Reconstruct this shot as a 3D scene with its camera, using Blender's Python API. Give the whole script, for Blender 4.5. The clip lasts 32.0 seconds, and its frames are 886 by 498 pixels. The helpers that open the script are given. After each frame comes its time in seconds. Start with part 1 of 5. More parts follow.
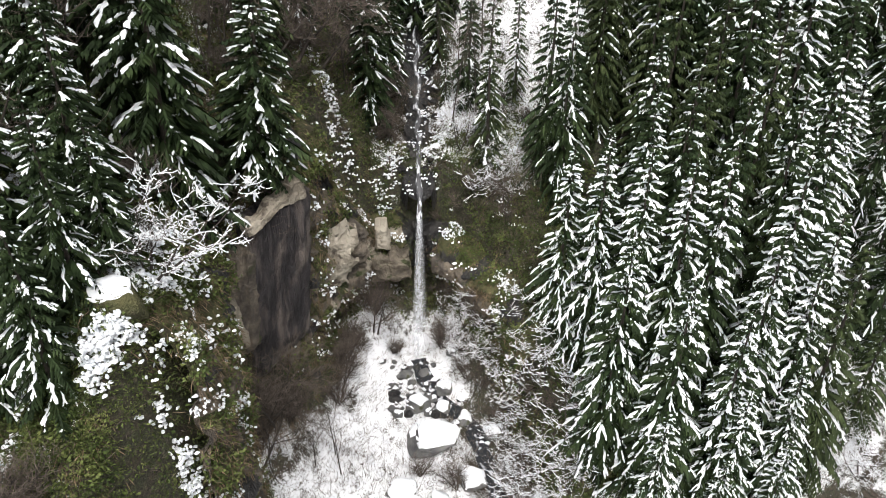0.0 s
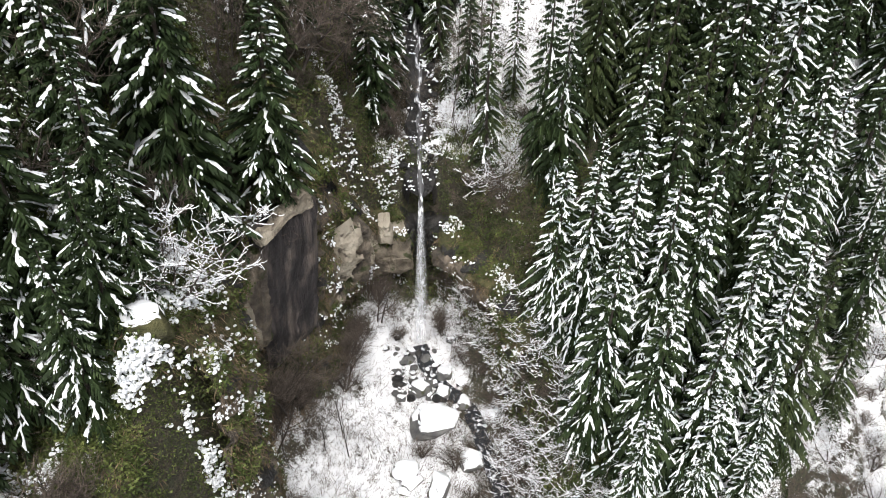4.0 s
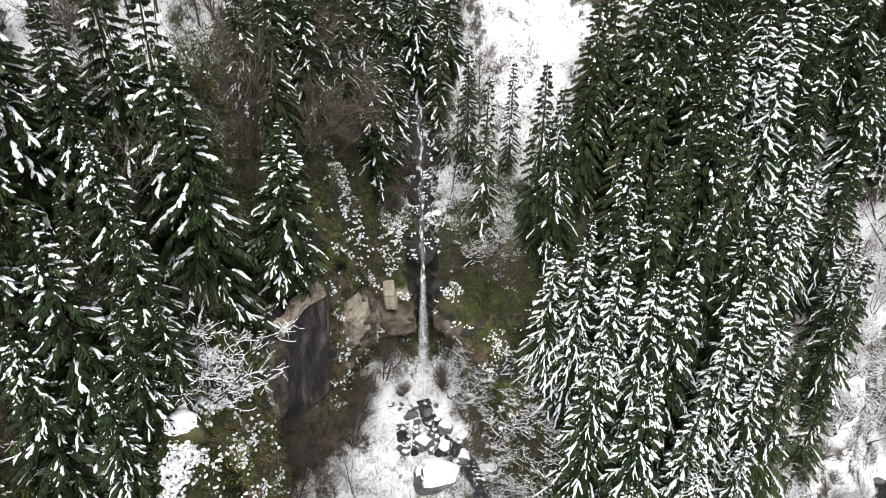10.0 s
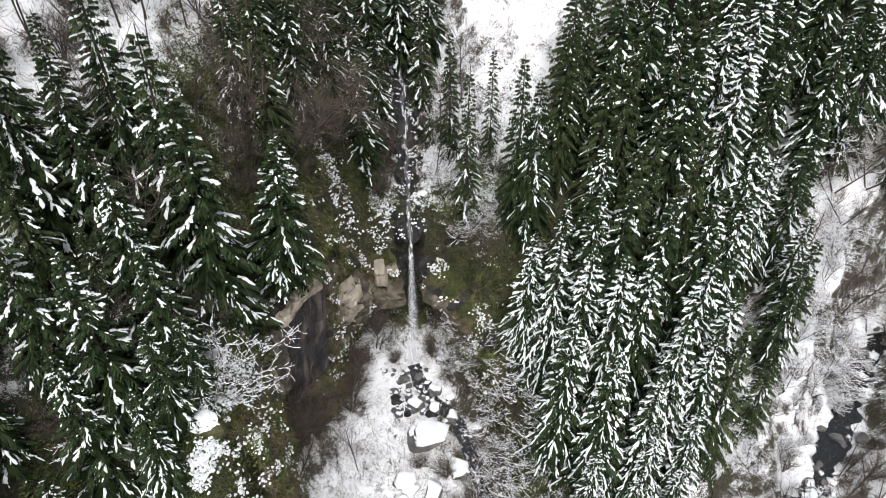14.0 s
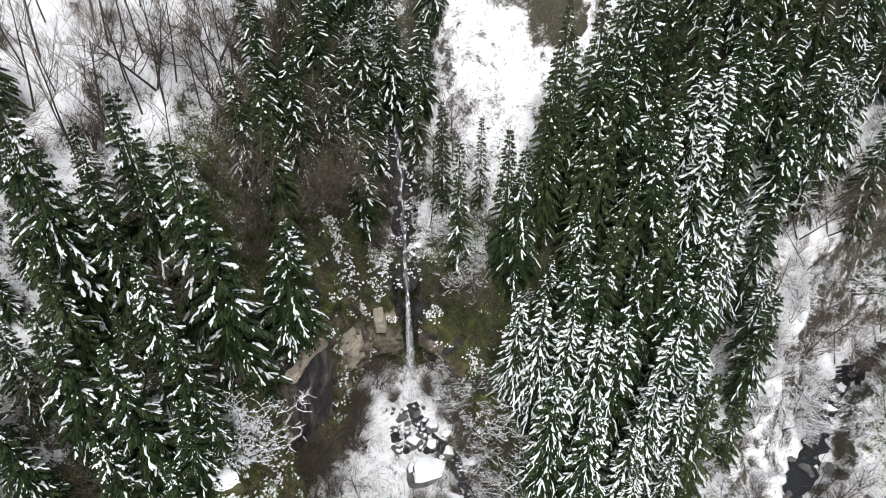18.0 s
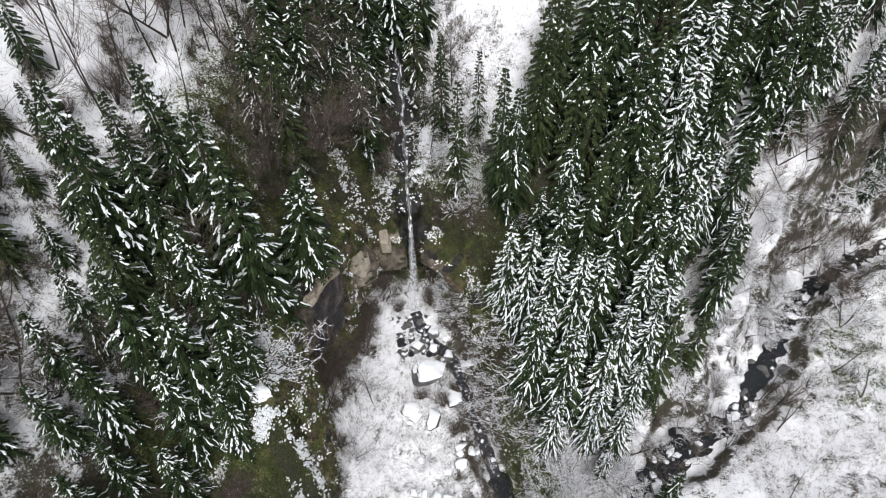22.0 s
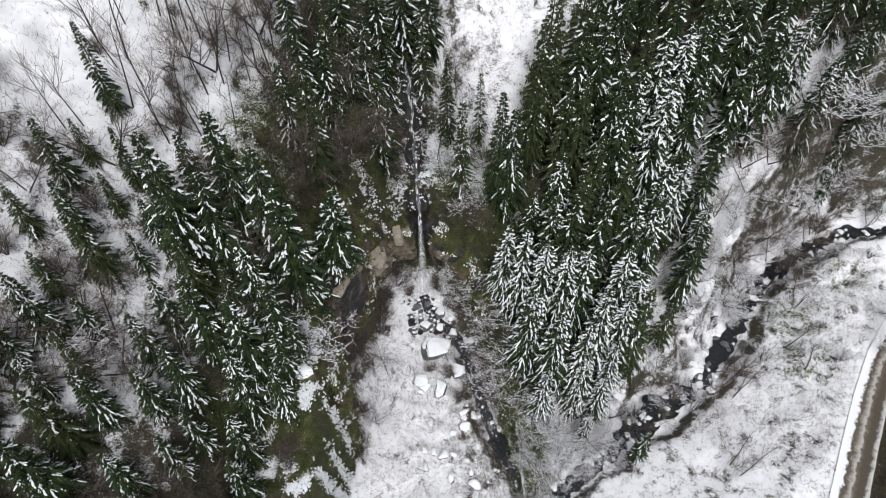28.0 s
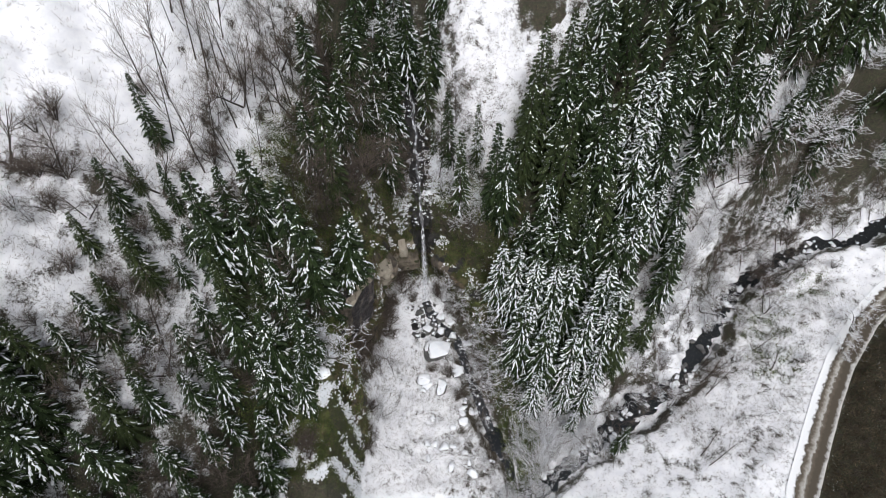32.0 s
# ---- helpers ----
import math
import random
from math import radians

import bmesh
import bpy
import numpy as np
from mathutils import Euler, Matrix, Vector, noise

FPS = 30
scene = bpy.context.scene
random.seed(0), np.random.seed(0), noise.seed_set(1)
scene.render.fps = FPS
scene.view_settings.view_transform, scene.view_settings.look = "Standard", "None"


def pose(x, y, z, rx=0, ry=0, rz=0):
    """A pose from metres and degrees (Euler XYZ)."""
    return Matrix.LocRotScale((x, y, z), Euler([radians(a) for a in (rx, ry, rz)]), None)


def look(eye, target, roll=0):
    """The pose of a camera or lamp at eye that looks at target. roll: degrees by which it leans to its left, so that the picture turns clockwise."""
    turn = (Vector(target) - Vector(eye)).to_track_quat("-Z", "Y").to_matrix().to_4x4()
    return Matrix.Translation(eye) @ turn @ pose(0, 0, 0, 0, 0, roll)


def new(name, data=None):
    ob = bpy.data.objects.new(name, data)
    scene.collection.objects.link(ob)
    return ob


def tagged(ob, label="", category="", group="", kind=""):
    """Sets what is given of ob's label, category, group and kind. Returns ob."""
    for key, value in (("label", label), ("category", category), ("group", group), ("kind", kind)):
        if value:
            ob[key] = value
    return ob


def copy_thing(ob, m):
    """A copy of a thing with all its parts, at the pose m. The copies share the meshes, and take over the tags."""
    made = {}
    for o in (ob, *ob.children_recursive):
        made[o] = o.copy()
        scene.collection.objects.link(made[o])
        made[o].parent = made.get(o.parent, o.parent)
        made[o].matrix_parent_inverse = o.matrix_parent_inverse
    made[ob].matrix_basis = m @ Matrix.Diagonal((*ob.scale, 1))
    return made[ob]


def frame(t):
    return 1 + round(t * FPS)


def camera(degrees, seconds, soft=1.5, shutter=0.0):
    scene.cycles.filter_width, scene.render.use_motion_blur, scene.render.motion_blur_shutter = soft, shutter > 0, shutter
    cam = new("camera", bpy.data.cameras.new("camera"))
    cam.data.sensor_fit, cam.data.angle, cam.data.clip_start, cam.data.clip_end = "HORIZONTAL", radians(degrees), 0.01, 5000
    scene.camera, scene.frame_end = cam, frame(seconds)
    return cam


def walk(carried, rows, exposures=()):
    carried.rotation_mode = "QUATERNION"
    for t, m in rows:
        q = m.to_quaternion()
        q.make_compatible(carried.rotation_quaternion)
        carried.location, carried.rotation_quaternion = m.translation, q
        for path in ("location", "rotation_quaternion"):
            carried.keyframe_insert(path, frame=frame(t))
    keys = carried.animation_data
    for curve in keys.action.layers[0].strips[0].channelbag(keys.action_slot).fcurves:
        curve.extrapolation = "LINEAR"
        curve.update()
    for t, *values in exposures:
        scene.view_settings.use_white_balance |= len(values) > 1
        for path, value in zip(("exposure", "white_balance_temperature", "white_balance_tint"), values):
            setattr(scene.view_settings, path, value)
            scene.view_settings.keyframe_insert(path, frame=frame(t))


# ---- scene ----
import functools

cam = camera(72.6, 32.0, soft=0.55)
PATH = [
    (0, (1.616, -45.147, 33.013), (1.633, -43.352, 32.132), 1.0),
    (0.5, (1.658, -45.169, 33.433), (1.673, -43.405, 32.489), 0.9),
    (1, (1.639, -45.221, 33.862), (1.654, -43.491, 32.859), 0.9),
    (1.5, (1.623, -45.3, 34.254), (1.639, -43.577, 33.238), 1.0),
    (2, (1.573, -45.393, 34.666), (1.592, -43.668, 33.654), 1.0),
    (2.5, (1.569, -45.546, 35.086), (1.587, -43.817, 34.08), 1.0),
    (3, (1.581, -45.671, 35.503), (1.599, -43.939, 34.504), 1.0),
    (3.5, (1.733, -45.748, 36.103), (1.744, -44.017, 35.103), 0.9),
    (5.5, (1.595, -45.916, 38.24), (1.611, -44.181, 37.244), 0.9),
    (6, (1.666, -45.977, 38.873), (1.678, -44.244, 37.876), 0.8),
    (6.5, (1.692, -46.051, 39.47), (1.703, -44.318, 38.473), 0.8),
    (7, (1.731, -46.117, 40.013), (1.74, -44.381, 39.018), 0.7),
    (7.5, (1.692, -46.142, 40.599), (1.703, -44.407, 39.605), 0.8),
    (8, (1.701, -46.222, 41.163), (1.712, -44.486, 40.17), 0.8),
    (8.5, (1.713, -46.265, 41.752), (1.723, -44.528, 40.761), 0.7),
    (9, (1.776, -46.334, 42.371), (1.783, -44.596, 41.381), 0.6),
    (9.5, (1.691, -46.356, 43.011), (1.701, -44.619, 42.019), 0.7),
    (10, (1.698, -46.482, 43.569), (1.705, -44.742, 42.581), 0.6),
    (10.5, (1.713, -46.582, 44.243), (1.72, -44.855, 43.234), 0.6),
    (11, (1.752, -46.667, 44.87), (1.756, -45.003, 43.761), 0.5),
    (11.5, (1.66, -46.674, 45.498), (1.668, -45.055, 44.324), 0.6),
    (12, (1.567, -46.742, 46.205), (1.587, -45.124, 45.029), 0.6),
    (12.5, (1.677, -46.862, 46.986), (1.708, -45.244, 45.81), 0.4),
    (13, (1.644, -46.904, 47.677), (1.685, -45.286, 46.502), 0.4),
    (13.5, (1.617, -47.003, 48.505), (1.666, -45.385, 47.33), 0.3),
    (14, (1.747, -47.032, 49.352), (1.797, -45.416, 48.174), 0.2),
    (14.5, (1.863, -47.116, 50.227), (1.912, -45.501, 49.049), 0.0),
    (16.5, (2.001, -47.874, 53.045), (2.055, -46.245, 51.886), -0.3),
    (17, (1.954, -47.975, 53.922), (2.012, -46.347, 52.762), -0.3),
    (17.5, (1.973, -48.152, 54.658), (2.032, -46.522, 53.502), -0.3),
    (18, (1.872, -48.201, 55.498), (1.937, -46.571, 54.342), -0.3),
    (18.5, (1.945, -48.36, 56.427), (2.007, -46.73, 55.269), -0.4),
    (19, (2.088, -48.449, 57.326), (2.146, -46.83, 56.153), -0.5),
    (19.5, (2.153, -48.536, 58.329), (2.209, -46.943, 57.121), -0.5),
    (20, (2.385, -48.667, 59.146), (2.431, -47.117, 57.883), -0.7),
    (20.5, (2.393, -48.771, 59.928), (2.438, -47.267, 58.61), -0.8),
    (21, (2.406, -48.859, 60.685), (2.449, -47.4, 59.317), -0.8),
    (21.5, (2.431, -48.952, 61.542), (2.47, -47.542, 60.124), -0.9),
    (22, (2.327, -49.062, 62.324), (2.367, -47.685, 60.874), -0.9),
    (22.5, (2.319, -49.123, 63.275), (2.359, -47.757, 61.815), -0.8),
    (23, (2.15, -49.201, 64.015), (2.196, -47.833, 62.557), -0.7),
    (23.5, (2.407, -49.342, 65.052), (2.443, -47.977, 63.591), -1.0),
    (24, (2.187, -49.557, 65.833), (2.227, -48.19, 64.374), -0.9),
    (24.5, (1.905, -49.872, 66.551), (1.951, -48.501, 65.095), -0.7),
    (26.5, (1.275, -51.718, 69.981), (1.325, -50.369, 68.506), -0.6),
    (27, (1.099, -52.157, 70.67), (1.15, -50.832, 69.173), -0.6),
    (27.5, (1.03, -52.621, 71.517), (1.08, -51.321, 69.998), -0.6),
    (28, (1.145, -53.174, 72.318), (1.19, -51.886, 70.789), -0.8),
    (28.5, (1.241, -53.629, 73.282), (1.283, -52.342, 71.752), -0.9),
    (29, (1.133, -54.19, 74.036), (1.177, -52.899, 72.509), -0.9),
    (29.5, (1.122, -54.534, 74.956), (1.165, -53.246, 73.426), -0.9),
    (30, (1.015, -54.933, 75.851), (1.06, -53.648, 74.32), -0.8),
    (30.5, (0.934, -55.378, 76.75), (0.981, -54.093, 75.218), -0.7),
    (31, (0.9, -55.744, 77.748), (0.946, -54.462, 76.213), -0.7),
    (31.5, (0.683, -56.148, 78.757), (0.733, -54.868, 77.221), -0.5),
    (32, (0.642, -56.638, 79.748), (0.693, -55.358, 78.212), -0.5),
]
walk(cam, [(t, look(eye, target, roll)) for t, eye, target, roll in PATH],
     exposures=[(0, 1.14, 6540, 10), (8, 1.07, 6520, 10), (14, 0.9, 6420, 10), (18, 0.84, 6400, 10), (24, 0.64, 6330, 11), (32, 0.4, 6300, 11)])

# ---- world and light: flat winter overcast ----
world = bpy.data.worlds.new("world")
scene.world = world
world.use_nodes = True
wn, wl = world.node_tree.nodes, world.node_tree.links
sky = wn.new("ShaderNodeTexSky")
sky.sky_type = 'NISHITA'
sky.sun_disc = False
sky.sun_elevation = radians(48)
sky.sun_rotation = radians(200)
sky.air_density, sky.dust_density, sky.ozone_density = 1.0, 4.0, 1.0
sat = wn.new("ShaderNodeHueSaturation")
sat.inputs["Saturation"].default_value = 0.25
wl.new(sky.outputs[0], sat.inputs["Color"])
wl.new(sat.outputs[0], wn["Background"].inputs[0])
wn["Background"].inputs[1].default_value = 0.105
sun_data = bpy.data.lights.new("sun", 'SUN')
sun_data.energy, sun_data.angle, sun_data.color = 1.25, radians(22), (1.0, 0.98, 0.95)
sun = new("sun", sun_data)
sun.matrix_world = look((20, -60, 100), (0, 0, 0))


# ---- materials ----
def material(name, colours, scale=3.0, rough=0.8, bump=0.3, detail=6.0, spots=None, metal=0.0, stretch=(1, 1, 1), vary=0.15, island=False):
    """Noise between two or three colours at one scale, broken up by finer grain and by a random shade per object."""
    m = bpy.data.materials.new(name)
    m.use_nodes = True
    n, l = m.node_tree.nodes, m.node_tree.links
    b = n["Principled BSDF"]
    co = n.new("ShaderNodeTexCoord")
    mp = n.new("ShaderNodeMapping")
    mp.inputs["Scale"].default_value = stretch
    l.new(co.outputs["Object"], mp.inputs[0])
    big = n.new("ShaderNodeTexNoise")
    big.inputs["Scale"].default_value, big.inputs["Detail"].default_value = scale, detail
    l.new(mp.outputs[0], big.inputs[0])
    ramp = n.new("ShaderNodeValToRGB")
    while len(ramp.color_ramp.elements) < len(colours):
        ramp.color_ramp.elements.new(0.5)
    for k, c in enumerate(colours):
        e = ramp.color_ramp.elements[k]
        e.position = 0.3 + 0.4 * k / max(1, len(colours) - 1)
        e.color = (*c, 1)
    l.new(big.outputs[0], ramp.inputs[0])
    fine = n.new("ShaderNodeTexNoise")
    fine.inputs["Scale"].default_value, fine.inputs["Detail"].default_value = scale * 9, 3.0
    l.new(mp.outputs[0], fine.inputs[0])
    info = n.new("ShaderNodeObjectInfo")
    add = n.new("ShaderNodeMath")
    add.operation = 'ADD'
    l.new(fine.outputs[0], add.inputs[0])
    l.new(n.new("ShaderNodeNewGeometry").outputs["Random Per Island"] if island else info.outputs["Random"], add.inputs[1])
    mr = n.new("ShaderNodeMapRange")
    mr.inputs["From Min"].default_value, mr.inputs["From Max"].default_value = 0.2, 1.8
    mr.inputs["To Min"].default_value, mr.inputs["To Max"].default_value = 1 - vary, 1 + vary
    l.new(add.outputs[0], mr.inputs[0])
    hs = n.new("ShaderNodeHueSaturation")
    l.new(mr.outputs[0], hs.inputs["Value"])
    l.new(ramp.outputs[0], hs.inputs["Color"])
    out = hs.outputs[0]
    if spots:
        sp = n.new("ShaderNodeTexNoise")
        sp.inputs["Scale"].default_value, sp.inputs["Detail"].default_value = spots[1], 5.0
        l.new(co.outputs["Object"], sp.inputs[0])
        sr = n.new("ShaderNodeValToRGB")
        sr.color_ramp.elements[0].position, sr.color_ramp.elements[1].position = spots[2], spots[2] + 0.06
        l.new(sp.outputs[0], sr.inputs[0])
        mx = n.new("ShaderNodeMix")
        mx.data_type = 'RGBA'
        l.new(sr.outputs[0], mx.inputs[0])
        l.new(out, mx.inputs[6])
        mx.inputs[7].default_value = (*spots[0], 1)
        out = mx.outputs[2]
    l.new(out, b.inputs["Base Color"])
    b.inputs["Roughness"].default_value, b.inputs["Metallic"].default_value = rough, metal
    b.inputs["Specular IOR Level"].default_value = 0.12 if island else 0.4
    if bump:
        bp = n.new("ShaderNodeBump")
        bp.inputs["Strength"].default_value, bp.inputs["Distance"].default_value = bump, 0.3 / scale
        l.new(fine.outputs[0], bp.inputs["Height"])
        l.new(bp.outputs[0], b.inputs["Normal"])
    return m


SNOW = material("snow", [(0.8, 0.83, 0.87), (0.9, 0.91, 0.93)], 1.2, 0.6, 0.25, vary=0.05)
NEEDLE = material("spruce_needles", [(0.011, 0.018, 0.008), (0.022, 0.036, 0.014), (0.048, 0.07, 0.026)], 0.9, 0.65, 0.0, vary=0.5, island=True)
NEEDLE_OLIVE = material("olive_needles", [(0.016, 0.024, 0.009), (0.035, 0.049, 0.019), (0.07, 0.085, 0.035)], 0.9, 0.65, 0.0, vary=0.5, island=True)
BARK = material("bark", [(0.034, 0.027, 0.022), (0.064, 0.053, 0.044)], 3, 0.9, 0.5, stretch=(1, 1, 0.3))
TWIG = material("twigs", [(0.095, 0.077, 0.064), (0.19, 0.157, 0.132)], 3, 0.9, 0.0, vary=0.5, island=True)
ROCK = material("wet_sandstone", [(0.035, 0.031, 0.027), (0.12, 0.1, 0.08), (0.26, 0.215, 0.165)], 0.9, 0.75, 1.0, spots=((0.05, 0.06, 0.022), 0.5, 0.56))
ROCK_DARK = material("dark_wet_rock", [(0.006, 0.006, 0.007), (0.016, 0.015, 0.015), (0.05, 0.046, 0.043)], 0.9, 0.45, 0.6, stretch=(1, 1, 0.25))
ROCK_TAN = material("bare_tan_sandstone", [(0.2, 0.17, 0.13), (0.33, 0.29, 0.23), (0.42, 0.38, 0.31)], 0.5, 0.85, 0.5, spots=((0.12, 0.1, 0.08), 0.9, 0.6))
ROCK_BROWN = material("brown_sandstone", [(0.06, 0.05, 0.038), (0.15, 0.125, 0.095), (0.27, 0.235, 0.185)], 0.8, 0.85, 0.8, spots=((0.05, 0.055, 0.022), 0.8, 0.58))
KNOB_MOSS = material("bright_moss_leaves", [(0.03, 0.042, 0.013), (0.072, 0.09, 0.028), (0.16, 0.17, 0.062)], 0.7, 0.6, 0.0, vary=0.55, island=True)
BANK = material("brown_bank_grass", [(0.03, 0.025, 0.016), (0.065, 0.052, 0.033), (0.12, 0.096, 0.062)], 0.7, 0.9, 0.0, vary=0.5, island=True)
ROCK_GREY = material("grey_boulder_stone", [(0.06, 0.06, 0.062), (0.13, 0.128, 0.125), (0.2, 0.195, 0.185)], 0.8, 0.7, 0.6, spots=((0.055, 0.06, 0.025), 0.9, 0.6))
IVY = material("ivy_leaves", [(0.03, 0.045, 0.013), (0.072, 0.095, 0.028), (0.16, 0.18, 0.062)], 0.8, 0.55, 0.0, vary=0.55, island=True)
BRAMBLE = material("bramble_leaves", [(0.016, 0.018, 0.01), (0.04, 0.04, 0.02), (0.1, 0.075, 0.045)], 0.8, 0.7, 0.0, vary=0.6, island=True)
DEAD = material("dead_grass", [(0.08, 0.058, 0.038), (0.17, 0.125, 0.08), (0.26, 0.2, 0.13)], 0.8, 0.9, 0.0, vary=0.5, island=True)
WALL = material("streaked_wet_wall", [(0.01, 0.009, 0.01), (0.03, 0.026, 0.027), (0.13, 0.108, 0.095)], 1.5, 0.55, 0.8, stretch=(1, 1, 0.09), vary=0.35)
MOSS = material("moss_and_ivy", [(0.045, 0.036, 0.022), (0.065, 0.066, 0.026), (0.13, 0.12, 0.052)], 1.2, 0.85, 0.8, vary=0.35)


# ---- the lie of the land ----
def smooth(a, b, v):
    t = np.clip((v - a) / (b - a), 0, 1)
    return t * t * (3 - 2 * t)


@functools.lru_cache(None)
def wave_set(seed):
    r = np.random.RandomState(seed)
    return [(r.uniform(0, 2 * np.pi), r.uniform(0, 6.28), r.uniform(0.55, 1.6)) for _ in range(5)]


def waves(x, y, size, seed):
    """Cheap smooth relief, about -1 to 1, with features of that size."""
    z = 0.0
    for a, ph, g in wave_set(seed):
        f = 2 * np.pi / (size * g)
        ca, sa = math.cos(a), math.sin(a)
        z = z + np.sin((x * ca + y * sa) * f + ph + 1.3 * np.sin((x * sa - y * ca) * f * 0.6 + ph))
    return z / 3.2


def rim_left(u):
    return -7.0 * (1 - np.exp(-u / 3.0)) - 3.0 * np.exp(-((u - 14.8) / 3.6) ** 2) - 2.0 * smooth(12, 18, u) - 1.0 * smooth(25, 31, u)


def rim_right(u):
    return 10.5 * (1 - np.exp(-u / 8.0))


BACK = 1.8
_u = np.linspace(0, 7, 90) ** 2
RIM = np.concatenate([np.stack([rim_left(_u), BACK - _u], 1)[::-1], np.stack([rim_right(_u), BACK - _u], 1)[1:]])


def rim_distance(x, y):
    u = BACK - y
    inside = (u > 0) & (x > rim_left(np.maximum(u, 0))) & (x < rim_right(np.maximum(u, 0)))
    d = np.full(np.shape(x), 60.0)
    for (ax, ay), (bx, by) in zip(RIM[:-1:2], RIM[2::2]):
        ex, ey = bx - ax, by - ay
        t = np.clip(((x - ax) * ex + (y - ay) * ey) / (ex * ex + ey * ey), 0, 1)
        d = np.minimum(d, np.hypot(x - ax - t * ex, y - ay - t * ey))
    return np.where(inside, -d, d)


STEP = 0.2
_bx, _by = np.arange(-34, 36, STEP), np.arange(-70, 20, STEP)
RIM_GRID = rim_distance(*np.meshgrid(_bx, _by))


def basin(x, y):
    """Metres into (-) or out of (+) the rock basin below the fall."""
    i = np.clip((np.asarray(x, float) - _bx[0]) / STEP, 0, len(_bx) - 1.001)
    j = np.clip((np.asarray(y, float) - _by[0]) / STEP, 0, len(_by) - 1.001)
    i0, j0 = i.astype(int), j.astype(int)
    fx, fy = i - i0, j - j0
    low = RIM_GRID[j0, i0] * (1 - fx) + RIM_GRID[j0, i0 + 1] * fx
    high = RIM_GRID[j0 + 1, i0] * (1 - fx) + RIM_GRID[j0 + 1, i0 + 1] * fx
    return low * (1 - fy) + high * fy


CREEK = [(110, 18, 7), (79, 9.5, 3.2), (71, 5, 2.6), (66, 6.3, 2.2), (57.5, 3, 1.6), (49.7, -2, 1.2), (42.5, -10, 0.5), (38.5, -14.5, 0), (34.8, -17.8, -0.6), (28, -21, -1.6), (21.5, -25.6, -2.6), (13, -31, -4.4), (6, -42, -7), (4, -70, -11), (0, -400, -60)]
BROOK = [(0, -1.5, 0.9), (0.6, -3.2, 0.2), (1.8, -5, -0.5), (4.6, -7.5, -1.2), (6.0, -12, -2.4), (7.4, -17, -3.2), (9, -22.4, -4.2), (13, -31, -4.6)]
ROAD = [(130, 12, 8.0), (88, 3, 6.6), (76, -3, 6.1), (68.7, -7.4, 5.8), (63.7, -11.2, 5.6), (57, -17.8, 5.5), (52.8, -23, 5.5), (49.3, -27.8, 5.4), (44.2, -35, 5.3), (40.5, -46, 5), (39, -70, 4.5), (38, -400, 2)]


def along(line, x, y):
    """Distance to a line in the plan, the height of the line there, and which side (+ left of its way)."""
    d, z, side = np.full(np.shape(x), 1e9), np.zeros(np.shape(x)), np.zeros(np.shape(x))
    for (ax, ay, az), (bx, by, bz) in zip(line[:-1], line[1:]):
        ex, ey = bx - ax, by - ay
        t = np.clip(((x - ax) * ex + (y - ay) * ey) / (ex * ex + ey * ey), 0, 1)
        q = np.hypot(x - ax - t * ex, y - ay - t * ey)
        near = q < d
        d = np.where(near, q, d)
        z = np.where(near, az + t * (bz - az), z)
        side = np.where(near, np.sign(ex * (y - ay) - ey * (x - ax)), side)
    return d, z, side


def smin(a, b, k):
    h = np.clip(0.5 + 0.5 * (b - a) / k, 0, 1)
    return b + (a - b) * h - k * h * (1 - h)


def slope_height(x, y):
    """The hillside without basin and creek."""
    right = np.where(y < 0, 0.75 * (y + 18), 13.5 + 1.15 * y)
    right = -smin(-right, 3.0 + 0 * x, 5.0)
    left = 20 + 0.95 * (-7 - x) + 0.55 * (y + 10)
    left = smin(left, 44 + 0.25 * (y + 10) + 0.12 * (-25 - x), 8.0)
    w = smooth(-7.5, -0.5, x)
    z = left * (1 - w) + right * w
    z = z - 9.5 * np.exp(-((x + 0.6) / 5.0) ** 2) * smooth(1, 14, y) + 0.0
    z = z + 5.0 * np.exp(-((x + 10.6) / 2.5) ** 2 - ((y + 24.4) / 2.8) ** 2)
    z = z - 5.0 * np.exp(-((x + 17) / 3.0) ** 2) * smooth(-20, -30, y)
    z = z - 4.2 * np.exp(-((x + 5.6) / 2.6) ** 2 - ((y - 1.5) / 4.5) ** 2)
    z = smin(z, 95 + 0.1 * y, 25)
    return z


